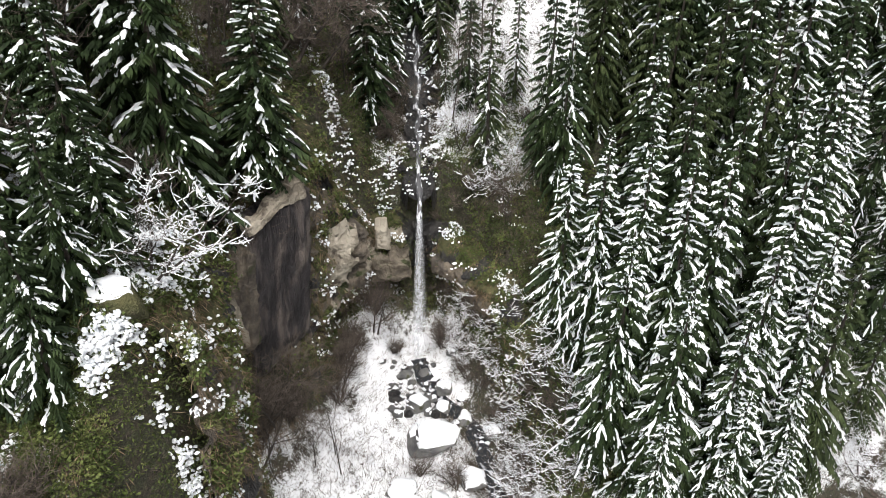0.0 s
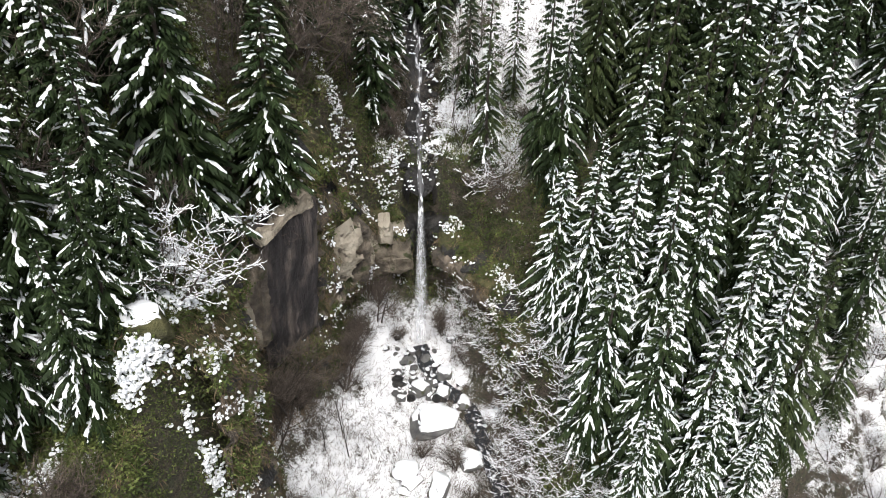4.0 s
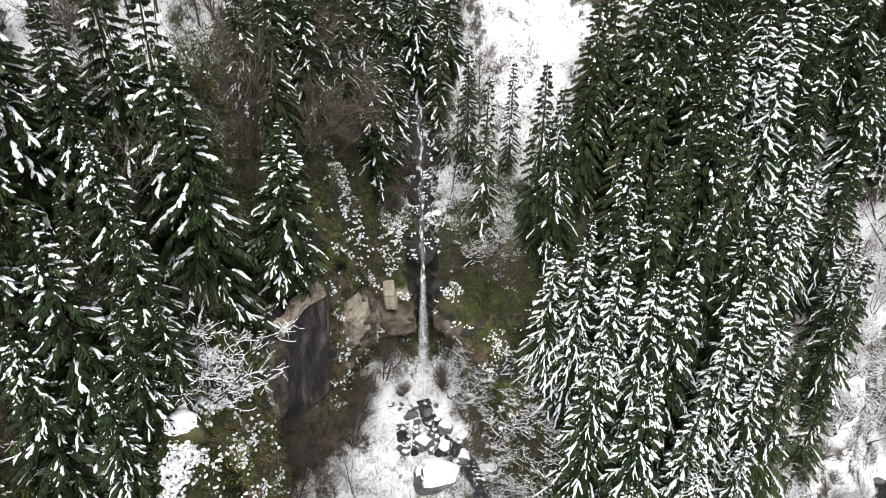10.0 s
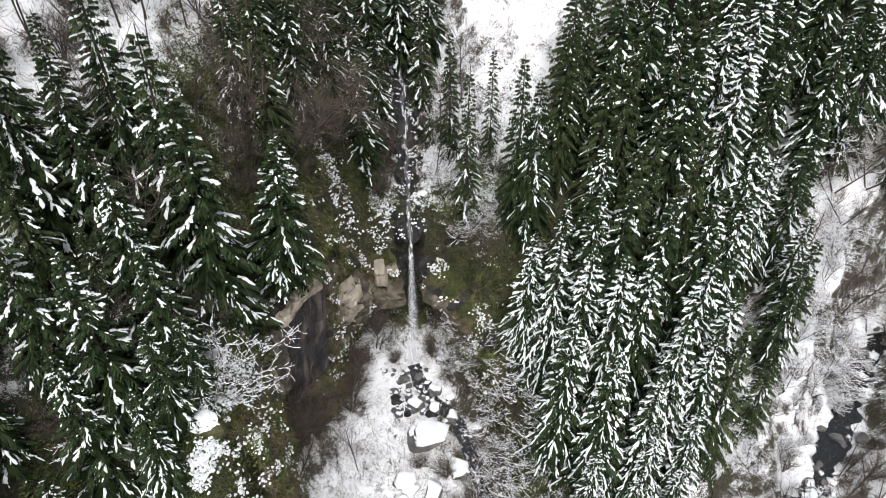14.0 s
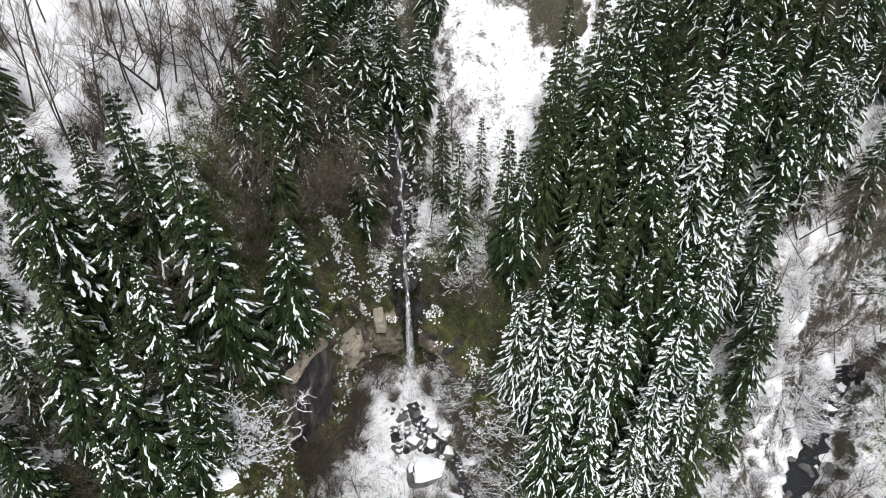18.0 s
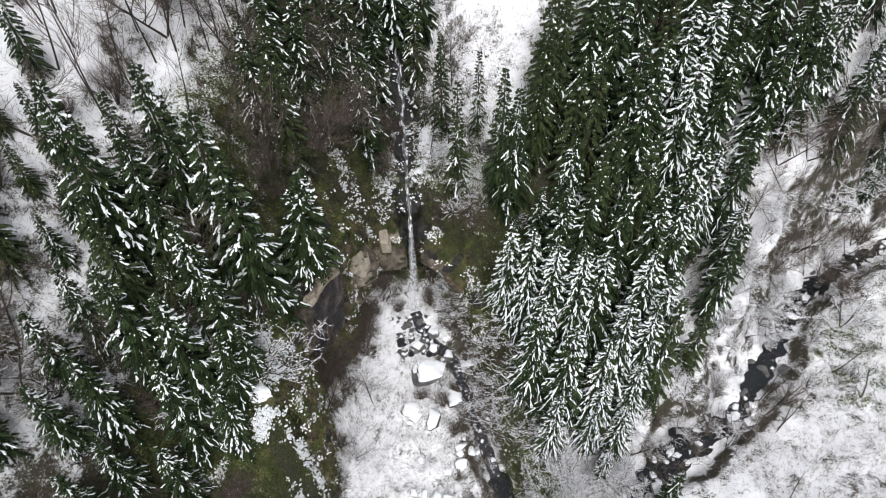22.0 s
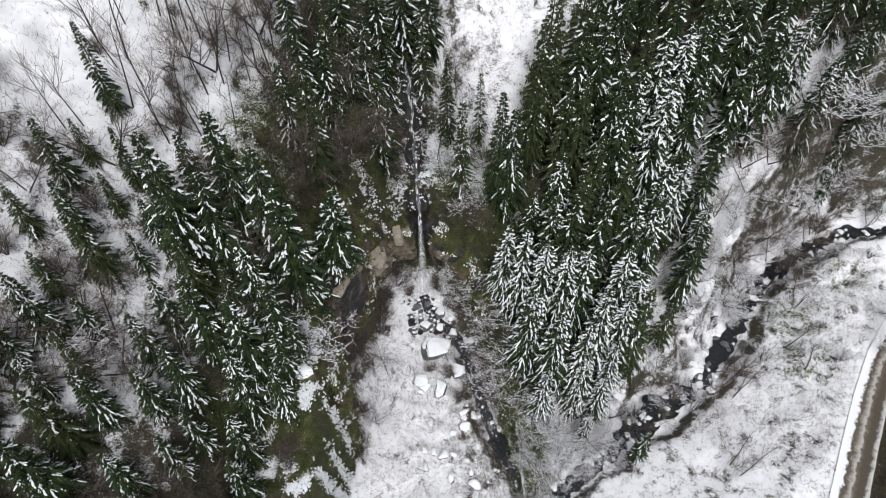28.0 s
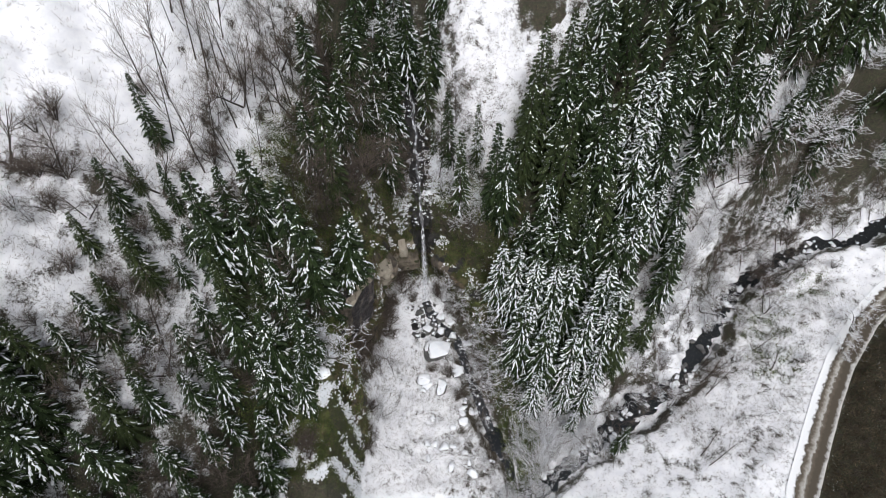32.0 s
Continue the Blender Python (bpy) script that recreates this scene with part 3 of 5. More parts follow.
rnd = random.Random(5)
placed = []
STANDS = [
    [(-26.2, -7.8, 9, 6), (-20.2, -17.0, 15.4, 3), (-16.6, -12.5, 15.2, 3), (-10.3, -3.6, 15.3, 5), (-3.2, 13.0, 10.7, 3), (-7.0, 7.4, 8.3, 3), (-4.3, 5.6, 12, 3), (-9.3, 3.1, 12, 3), (-5.5, 10.2, 13, 3), (1.4, 15.2, 13, 7), (4.1, 8.9, 13, 6), (-11.5, 2.5, 11, 3), (-9.0, 6.5, 11, 4), (-12.5, 6.0, 12, 3), (-12.8, -1.5, 11, 3), (-8.3, 10.5, 12, 3), (-24.4, -13.0, 7, 6), (-27.5, -12.5, 5, 4)],
    [(-12.0, -15.8, 17.8, 3), (-13.5, -14.2, 17.6, 3), (-14.8, -19.5, 13, 1), (-13.1, -21.6, 11.2, 3), (-12.6, -24.5, 9, 3), (-15.6, -24.0, 14, 1), (-13.1, -26.6, 9, 3), (-11.7, -23.0, 7.2, 3), (-17.2, -29.5, 10, 1), (-16.4, -26.3, 12, 1), (-26.1, -20.6, 9.1, 4), (-19.7, -20.0, 9.7, 4), (-28.6, -30.2, 6, 1), (-21.3, -23.0, 8.1, 1), (-18.6, -23.6, 13, 3), (-17.6, -16.2, 13, 3), (-9.6, -9.6, 8, 5), (-20.4, -27.4, 10, 3)],
    [(10.0, 2.1, 17, 6), (11.4, 1.3, 16, 3), (5.5, 2.5, 16, 7), (14.5, 5.9, 19, 5), (14.3, 4.8, 17, 5), (16.2, 7.1, 19, 5), (19.2, 7.1, 19, 3), (21.4, 6.5, 19, 3), (19.1, 1.9, 20, 5), (17.6, 2.6, 18, 5), (23.0, 2.7, 20, 3), (26.3, 5.9, 19, 4), (24.6, 1.6, 20, 1), (28.5, 5.8, 18, 0), (30.9, 6.3, 18, 0), (28.3, 1.2, 20, 0), (28.1, -4.6, 20, 1), (23.1, -0.9, 20, 3), (23.0, -5.8, 21, 4), (18.5, -5.6, 20, 4), (16.4, -3.1, 18, 1), (20.4, -2.9, 20, 5), (13.9, -2.8, 12, 1), (15.6, -6.3, 17, 1)],
    [(17.6, -7.2, 18, 3), (20.8, -7.8, 19, 3), (24.4, -7.5, 18, 1), (26.6, -7.8, 18, 1), (10.3, -7.7, 15, 0), (12.2, -9.0, 16, 0), (14.2, -11.0, 17, 0), (16.6, -11.7, 18, 0), (18.7, -11.6, 18, 2), (23.1, -12.0, 19, 0), (24.8, -13.5, 17, 0), (20.9, -15.1, 17, 0), (25.5, -15.2, 17, 4), (23.5, -15.1, 16, 0), (12.7, -14.4, 17, 2), (15.5, -16.8, 17, 2), (18.8, -17.4, 16, 0), (22.6, -17.5, 12, 0), (19.0, -18.9, 13, 0), (14.1, -20.3, 12, 0), (18.4, -19.6, 9, 0), (21.1, -20.3, 11, 0), (19.6, -22.7, 8, 0), (30.2, -13.1, 11, 4)],
    [(35.2, 8.5, 17, 3), (38.2, 4.8, 17, 3), (41.0, 7.3, 17, 3), (42.4, 6.1, 17, 3), (46.0, 8.9, 16, 1), (49.2, 6.2, 15, 1), (59.8, 10.6, 9, 1), (60.1, 8.8, 7, 1), (25.4, -26.1, 8, 1), (32.9, 7.3, 17, 3), (38.9, 10.2, 16, 3), (30.2, 9.9, 17, 3), (24.5, 10.3, 18, 3), (19.5, 10.5, 18, 5), (44.6, 12.5, 15, 3), (53.1, 9.3, 14, 3), (60.6, 11.1, 13, 3), (16.3, 10.6, 17, 5), (-4.1, 16.2, 14, 3), (-7.7, 9.7, 13, 3), (-1.2, 20.2, 14, 3), (2.2, 18.3, 13, 3)],
]
for stand in STANDS:
    for x, y, h, kind in stand:
        plant(int(kind), x, y, h, rnd.uniform(0, 360), wide=1.15 if x < -8 else 1.3 if x < 3 else 1.0)
        placed.append((x, y))
# one stands on the brow of the overhanging wall and leans out
brow = plant(1, -9.0, -11.6, 11.5, 40, tilt=(4, 4), wide=1.6)
brow.location.z = 21.2
placed.append((-8.6, -11.8))

# the wood between the spruces that stand out
tries = 0
while len(placed) < 205 and tries < 6000:
    tries += 1
    x, y = rnd.uniform(-50, 80), rnd.uniform(-46, 42)
    if x < -8 or (-8 < x < 14 and y < 14) or (x < 32 and y < -6 and x > 0):
        continue
    if rnd.random() > in_forest(np.array([x]), np.array([y]))[0] * 0.9:
        continue
    if min((math.hypot(x - a, y - b) for a, b in placed), default=99) < 3.1 + 0.02 * max(0, y):
        continue
    if -14 < x < 14 and y < -25 or x > 5 and y > 6 and x < 13 + 1.2 * (y - 6):
        continue
    placed.append((x, y))
    kind = rnd.choice((0, 1, 2, 3, 3, 4) if y < 0 else (3, 4, 5, 6, 1))
    plant(kind, x, y, rnd.uniform(11, 18), rnd.uniform(0, 360))
for k in range(1100):
    x, y = rnd.uniform(-44, -17), rnd.uniform(-48, -28.5)
    if y > -30 and x > -19 or min(math.hypot(x - a, y - b) for a, b in placed) < 2.4:
        continue
    placed.append((x, y))
    plant(rnd.choice((3, 1, 4, 1, 3)), x, y, rnd.uniform(7, 13), rnd.uniform(0, 360), wide=1.2)
for k in range(60):
    x, y = rnd.uniform(-31, -20), rnd.uniform(-28, -15)
    if min(math.hypot(x - a, y - b) for a, b in placed) < 2.6:
        continue
    placed.append((x, y))
    plant(rnd.choice((4, 3, 3, 1)), x, y, rnd.uniform(4.5, 8.5), rnd.uniform(0, 360), wide=1.3)
for k in range(400):
    x, y = rnd.uniform(-27, -14.5), rnd.uniform(-29, -11.5)
    if x < -21 and y > -27 or x > -15.5 and y < -20 or x + 0.6 * y > -21 or min(math.hypot(x - a, y - b) for a, b in placed) < 2.1:
        continue
    placed.append((x, y))
    plant(rnd.choice((3, 4, 3, 5)), x, y, rnd.uniform(6, 11), rnd.uniform(0, 360), wide=1.2)
for k in range(260):
    x, y = rnd.uniform(-12, 9), rnd.uniform(5, 40)
    if abs(x + 0.5) < 2.2 or x > 2.5 and y > 11 or x > 5 and y > 8 or min(math.hypot(x - a, y - b) for a, b in placed) < 2.7:
        continue
    placed.append((x, y))
    plant(rnd.choice((3, 4, 5, 7, 7, 1)), x, y, rnd.uniform(7, 13), rnd.uniform(0, 360))
for k in range(300):
    x, y = rnd.uniform(37, 88), rnd.uniform(9, 42)
    if y < 9 + 0.25 * (x - 37) or min(math.hypot(x - a, y - b) for a, b in placed) < 3.2:
        continue
    placed.append((x, y))
    plant(rnd.choice((3, 4, 1, 3)), x, y, rnd.uniform(10, 16), rnd.uniform(0, 360))
for k in range(120):
    left = k % 2
    x, y = (rnd.uniform(-14, -8.8), rnd.uniform(-2, 8)) if left else (rnd.uniform(3, 10), rnd.uniform(1.5, 8))
    if min(math.hypot(x - a, y - b) for a, b in placed) < 2.6:
        continue
    placed.append((x, y))
    plant(rnd.choice((3, 4, 5, 5, 7)), x, y, rnd.uniform(7, 12) if left else rnd.uniform(4, 7.5), rnd.uniform(0, 360))
for k, kind in enumerate(KINDS):
    if k not in used:
        for o in (*kind.children_recursive, kind):
            bpy.data.objects.remove(o)


# ---- rock walls of the basin ----
def resampled(points, step):
    pts = np.array(points, float)
    seg = np.r_[0, np.cumsum(np.hypot(*np.diff(pts[:, :2], axis=0).T))]
    s = np.arange(0, seg[-1], step)
    return np.stack([np.interp(s, seg, pts[:, k]) for k in range(pts.shape[1])], 1)


ul, ur = np.linspace(0, 5.1, 120) ** 2, np.linspace(0, 3.3, 80) ** 2
edge = np.concatenate([np.stack([rim_left(ul), BACK - ul], 1)[::-1], np.stack([rim_right(ur), BACK - ur], 1)[1:]])
edge = resampled(edge, 0.22)
tang = np.gradient(edge, axis=0)
tang /= np.hypot(*tang.T)[:, None]
inward = np.stack([tang[:, 1], -tang[:, 0]], 1)
inward *= np.sign((basin(*(edge + 0.3 * inward).T) < 0) - 0.5)[:, None]
foot = height(*(edge + 1.0 * inward).T) - 1.2
crest = height(*(edge - 2.2 * inward).T) + 0.1
ROWS = 72
verts, marks = [], []
for i, (x, y) in enumerate(edge):
    s = i * 0.22
    for j in range(ROWS + 1):
        v = j / ROWS
        z = foot[i] + (crest[i] - foot[i]) * v
        near = math.exp(-(y / 6.0) ** 2) if y < 0 else 1.0
        o = 0.2 - 0.3 * v
        low = 1 / (1 + math.exp((z - 7.4) / 0.35))
        o += near * (-2.0 * low + 0.7 * math.exp(-((z - 9.6) / 1.2) ** 2))
        o -= 0.95 * math.exp(-((x - 0.1) / 1.3) ** 2) * (0.0 if y < -3 else 1.0)
        wall = math.exp(-((y + 11.9) / 2.7) ** 2) if x < 0 else 0.0
        o += wall * (2.0 * min(v / 0.76, 1.0) - 1.6)
        o += 0.8 * noise.noise(Vector((round(s / 1.7 + 0.3 * math.sin(z)), round(z / 1.25), 7.0))) * (1 - 0.7 * wall)
        o += 0.75 * noise.fractal(Vector((s * 0.35, z * 0.5, 3.0)), 0.9, 2.1, 5) * (1 - 0.7 * wall)
        o += 0.34 * noise.noise(Vector((s * 1.6, z * (0.12 if wall > 0.3 else 2.2), 11.0)))
        n = noise.fractal(Vector((s * 0.4, z * 0.45, 20.0)), 1.0, 2.0, 4)
        v0 = 0.86 - 0.09 * min(1.0, wall * 1.6)
        if v > v0:
            o -= ((v - v0) / (1 - v0)) ** 1.3 * (2.4 + 3.0 * wall)
        verts.append((x + inward[i][0] * o, y + inward[i][1] * o, z))
        k = 0
        if abs(x) < 1.3 and y > -1 or n < -0.28:
            k = 1
        elif n > 0.05 and 8.2 < z < 12 and near > 0.3 and x < 0:
            k = 2
        elif v > 0.78 + 0.2 * n or n > 0.25:
            k = 3
        marks.append(k)
faces, slots = [], []
W = ROWS + 1
for i in range(len(edge) - 1):
    for j in range(ROWS):
        faces.append((i * W + j, (i + 1) * W + j, (i + 1) * W + j + 1, i * W + j + 1))
        slots.append(marks[i * W + j])
cliff_mesh = mesh_from("cliff", verts, faces, False)
for mat in (ROCK, ROCK_DARK, ROCK_TAN, MOSS):
    cliff_mesh.materials.append(mat)
cliff_mesh.polygons.foreach_set("material_index", slots)
cliff = new("cliff", cliff_mesh)
tagged(cliff, "layered sandstone cliff round the plunge basin, wet and mossy", "cliff", kind="structure")


# ---- boulders and slabs ----
def boulder_meshes(seed, size, cap=True, cuts=7, level=3, cover=0.62):
    rnd = random.Random(seed)
    bm = bmesh.new()
    for _ in range(10 + cuts):
        p = Vector((rnd.gauss(0, 1), rnd.gauss(0, 1), rnd.gauss(0, 1))).normalized() * rnd.uniform(0.82, 1.1)
        bm.verts.new(p)
    hull = bmesh.ops.convex_hull(bm, input=bm.verts)
    bmesh.ops.delete(bm, geom=[v for v in bm.verts if not v.link_faces], context='VERTS')
    bmesh.ops.bevel(bm, geom=list(bm.edges), offset=0.07, segments=1, affect='EDGES')
    bmesh.ops.triangulate(bm, faces=bm.faces)
    for _ in range(max(0, level - 2)):
        bmesh.ops.subdivide_edges(bm, edges=list(bm.edges), cuts=1, use_grid_fill=True)
    bmesh.ops.triangulate(bm, faces=bm.faces)
    for v in bm.verts:
        p = v.co.copy()
        p *= 1 + 0.07 * noise.fractal(p * 2.2 + Vector((seed, 0, 0)), 0.8, 2.0, 4)
        v.co = Vector((p.x * size[0], p.y * size[1], p.z * size[2]))
    bm.normal_update()
    capm = None
    if cap:
        top = bm.copy()
        drop = [f for f in top.faces if f.normal.z < cover + 0.3 * noise.noise(f.calc_center_median() * 1.1 + Vector((0, seed, 0)))]
        bmesh.ops.delete(top, geom=drop, context='FACES')
        # the largest patch alone stays as the cap
        left, islands = set(top.faces), []
        while left:
            todo, island = [left.pop()], []
            while todo:
                f = todo.pop()
                island.append(f)
                for e in f.edges:
                    for g in e.link_faces:
                        if g in left:
                            left.remove(g)
                            todo.append(g)
            islands.append(island)
        islands.sort(key=len)
        for island in islands[:-1]:
            bmesh.ops.delete(top, geom=island, context='FACES')
        edge_verts = {v for e in top.edges if e.is_boundary for v in e.verts}
        for v in top.verts:
            v.co += Vector((0, 0, 0.015)) if v in edge_verts else v.normal * (0.11 + 0.05 * noise.noise(v.co * 1.5)) + Vector((0, 0, 0.05))
        capm = bpy.data.meshes.new("snow_cap")
        top.to_mesh(capm)
        top.free()
        capm.polygons.foreach_set("use_smooth", [True] * len(capm.polygons))
    me = bpy.data.meshes.new("boulder")
    bm.to_mesh(me)
    bm.free()
    return me, capm


def boulder(seed, x, y, size, mat, label, turn=0.0, z=None, cap=True, sink=0.3, cuts=18, level=3, group="", name="boulder", tilt=(0, 0), cover=0.62):
    me, capm = boulder_meshes(seed, size, cap, cuts, level, cover)
    ob = linked(name, me, mat)
    zz = (ground_z(x, y) if z is None else z) + size[2] * (1 - sink) - 0.05
    ob.matrix_basis = pose(x, y, zz, tilt[0], tilt[1], turn)
    tagged(ob, label, "rock", group=group)
    if capm and len(capm.polygons):
        linked("snow_cap", capm, SNOW, ob, "smooth cap of fresh snow")
    return ob


boulder(3, 1.3, -9.6, (2.5, 2.1, 1.0), ROCK_GREY, "huge pale boulder under a thick cap of snow in the brook", 20, sink=0.4, cuts=12, level=4, cover=0.6)
boulder(4, 0.1, -6.2, (1.25, 0.8, 0.7), ROCK_GREY, "grey boulder with a dusting of snow below the fall", 10)
boulder(5, 2.1, -6.3, (0.9, 0.8, 0.6), ROCK_GREY, "rounded wet grey boulder below the fall", 60)
boulder(6, -0.9, -3.3, (0.6, 0.5, 0.45), ROCK_GREY, "dark wet rock at the foot of the waterfall", 0, cap=False)
boulder(7, 0.5, -2.6, (0.65, 0.6, 0.5), ROCK_GREY, "dark wet rock at the foot of the waterfall", 40, cap=False)
boulder(8, 2.2, -4.2, (0.9, 0.8, 0.6), ROCK_GREY, "dark rock edged with snow beside the plunge pool", 80)
boulder(9, -0.7, -14.2, (1.4, 1.1, 0.5), ROCK_GREY, "snow-capped boulder with mossy sides", 30, cuts=10, cover=0.72)
boulder(10, 2.2, -15.0, (1.3, 1.3, 0.5), ROCK_GREY, "snow-capped boulder in the snowy hollow", 75, cuts=10, cover=0.72)
boulder(12, 4.3, -12.8, (1.2, 1.5, 0.65), ROCK_GREY, "steep snow-covered boulder beside the brook", 15, cuts=10, cover=0.72)
boulder(14, 6.3, -8.6, (1.1, 0.7, 0.6), ROCK_GREY, "flat snow-topped rock by the dark brook", 15)
boulder(15, 3.9, -7.2, (0.8, 0.7, 0.6), ROCK_GREY, "wet black rock in the brook", 15)


def rock_face(tl, tr, br, bl, depth, mat, label, seed, relief=0.3, flute=0.0, strata=0.0, jag=0.25, nu=26, nv=30, name="rock_face", group=""):
    """A thick slab of rock between four corners: broken front, ragged outline, flutes down it or layers along it."""
    tl, tr, br, bl = (Vector(p) for p in (tl, tr, br, bl))
    nrm = ((tr - tl).cross(bl - tl)).normalized() * -1
    if nrm.y > 0 and abs(nrm.y) > 0.1:
        nrm = -nrm
    wide, tall = (tr - tl).length, (bl - tl).length
    b = Build()
    for i in range(nu + 1):
        for j in range(nv + 1):
            u, v = i / nu, j / nv
            p = tl.lerp(tr, u).lerp(bl.lerp(br, u), v)
            q = Vector((u * wide, v * tall, seed * 7.3))
            rim = min(u, 1 - u, v, 1 - v)
            w = max(0.0, 1 - rim * 7)
            across, down = (tr - tl).normalized(), (bl - tl).normalized()
            p = p + (across * noise.fractal(Vector((v * tall * 1.1, seed, u * 2)), 0.8, 2.0, 4) + down * noise.fractal(Vector((u * wide * 1.1, v * 2, seed)), 0.8, 2.0, 4)) * (jag * w)
            o = relief * noise.fractal(q * 0.7, 0.9, 2.1, 5) + 0.35 * relief * noise.noise(Vector((round(q.x / 0.7 + 0.4 * math.sin(q.y)), round(q.y / 0.9), seed)))
            o += flute * (noise.noise(Vector((q.x * 1.5, q.y * 0.1, seed))) + 0.5 * noise.noise(Vector((q.x * 4.5, q.y * 0.12, seed))))
            o += strata * noise.noise(Vector((q.x * 0.15, round(q.y * 2.6 + 0.3 * math.sin(q.x)), seed)))
            o -= 0.35 * w * w
            b.v.append(p + nrm * o)
    n = len(b.v)
    for p in list(b.v):
        b.v.append(p - nrm * depth)
    w = nv + 1
    for i in range(nu):
        for j in range(nv):
            a = i * w + j
            b.f.append((a, a + 1, a + w + 1, a + w))
            b.f.append((n + a, n + a + w, n + a + w + 1, n + a + 1))
    ring = [i * w for i in range(nu)] + [nu * w + j for j in range(nv)] + [i * w + nv for i in range(nu, 0, -1)] + [j for j in range(nv, 0, -1)]
    for a, c in zip(ring, ring[1:] + ring[:1]):
        b.f.append((a, c, n + c, n + a))
    ob = linked(name, b.mesh(name, False), mat)
    tagged(ob, label, "rock", group=group)
    return ob


rock_face((-8.8, -14.0, 18.6), (-5.9, -10.8, 19.9), (-7.2, -9.2, 8.4), (-10.6, -12.2, 6.2), 1.6, WALL, "dark overhanging wall streaked by seeping water", 1, 0.2, 0.24, jag=0.2, nu=44, nv=40, name="rock_wall")
rock_face((-11.2, -14.2, 17.4), (-9.0, -13.7, 18.0), (-9.7, -13.0, 10.0), (-11.6, -14.3, 9.6), 1.4, ROCK, "fluted brown rock wall under a brow of ivy", 2, 0.25, 0.35, jag=0.25, nu=30, nv=34, name="rock_wall")
rock_face((-11.0, -14.6, 16.2), (-10.6, -14.4, 16.4), (-9.9, -13.9, 10.6), (-10.35, -14.0, 10.4), 0.6, ROCK_TAN, "thin pale rib of sandstone down the wall", 3, 0.12, 0.1, jag=0.2, nu=6, nv=30, name="rock_rib")
rock_face((-8.95, -14.5, 19.0), (-6.9, -12.0, 20.4), (-6.9, -11.9, 19.7), (-8.9, -14.4, 18.4), 0.6, ROCK_TAN, "long tan sandstone ledge capping the dark wall", 4, 0.28, 0.0, 0.08, jag=0.3, nu=30, nv=12, name="rock_ledge", group="cap ledges")
rock_face((-7.1, -12.4, 20.9), (-6.3, -11.3, 21.1), (-6.2, -11.1, 19.6), (-7.1, -12.2, 19.4), 0.55, ROCK_TAN, "pale block of sandstone on the cap ledge", 5, 0.25, 0.06, jag=0.35, nu=18, nv=16, name="rock_ledge", group="cap ledges")
rock_face((-6.3, -6.3, 14.4), (-4.1, -5.9, 14.9), (-5.1, -5.2, 10.4), (-7.1, -5.7, 10.0), 1.5, ROCK_TAN, "broad bare tan sandstone slab on the cliff", 6, 0.4, 0.0, jag=0.75, nu=26, nv=34, name="rock_slab")
rock_face((-4.8, -5.3, 14.6), (-3.5, -4.2, 14.3), (-3.9, -3.6, 9.2), (-5.6, -4.8, 8.8), 2.2, ROCK, "brown broken sandstone behind the pale slab", 7, 0.5, 0.0, 0.1, jag=0.5, nu=20, nv=34, name="rock_slab")
rock_face((-3.45, -1.0, 13.0), (-2.45, -0.9, 13.1), (-2.3, -0.7, 10.9), (-3.5, -0.8, 10.9), 1.4, ROCK_TAN, "tan sandstone pillar beside the waterfall", 8, 0.25, 0.15, jag=0.25, nu=14, nv=22, name="rock_slab")
rock_face((-4.0, -1.3, 10.6), (-0.6, -0.5, 10.7), (-0.5, -0.5, 8.2), (-4.0, -1.3, 7.9), 2.0, ROCK_BROWN, "layered tan sandstone ledge under the lip of the fall", 9, 0.4, 0.0, 0.22, jag=0.4, nu=36, nv=26, name="rock_ledge")
rock_face((0.9, -0.8, 10.2), (3.0, -2.1, 9.8), (3.0, -1.9, 8.6), (0.9, -0.6, 8.9), 2.0, ROCK, "layered brown rock ledge over the hollow behind the fall", 10, 0.35, 0.0, 0.2, jag=0.35, nu=24, nv=16, name="rock_ledge")
rock_face((2.9, -2.2, 9.9), (5.9, -4.0, 7.6), (5.7, -3.7, 5.8), (3.1, -1.9, 8.2), 2.0, ROCK, "brown rock arch sloping down beside the fall", 11, 0.4, 0.0, 0.2, jag=0.4, nu=30, nv=18, name="rock_ledge")
boulder(26, -11.0, -24.2, (1.5, 1.3, 1.1), MOSS, "mossy rock knob with a slab of snow on top", 0, sink=0.85, cuts=5, level=4)
rnd = random.Random(78)
for k in range(64):
    x, y = rnd.uniform(-2.2, 3.0), rnd.uniform(-7.4, -1.6)
    r = rnd.uniform(0.18, 0.5)
    boulder(60 + k, x, y, (r * 1.2, r, r * 0.8), rnd.choice((ROCK_GREY, ROCK_GREY, ROCK_DARK)), "wet dark rock under the fall with a rim of snow", rnd.uniform(0, 360), cap=rnd.random() < 0.4, level=2, sink=0.5, cover=0.85, group="rocks under the fall", name="stone")
rnd = random.Random(77)
for k in range(60):
    t = rnd.uniform(0, 1)
    q = resampled(BROOK, 0.5)
    p = q[int(t * (len(q) - 1))]
    x, y = p[0] + rnd.gauss(0, 2.2), p[1] + rnd.gauss(0, 0.6)
    if basin(np.array([x]), np.array([y]))[0] > -0.8:
        continue
    r = rnd.uniform(0.16, 0.45)
    boulder(100 + k, x, y, (r * 1.2, r, r * 0.6), rnd.choice((ROCK_GREY, ROCK_DARK)), "snow-topped stone in the bed of the brook", rnd.uniform(0, 360), level=2, cuts=8, cover=0.72, group="stones of the brook", name="stone")
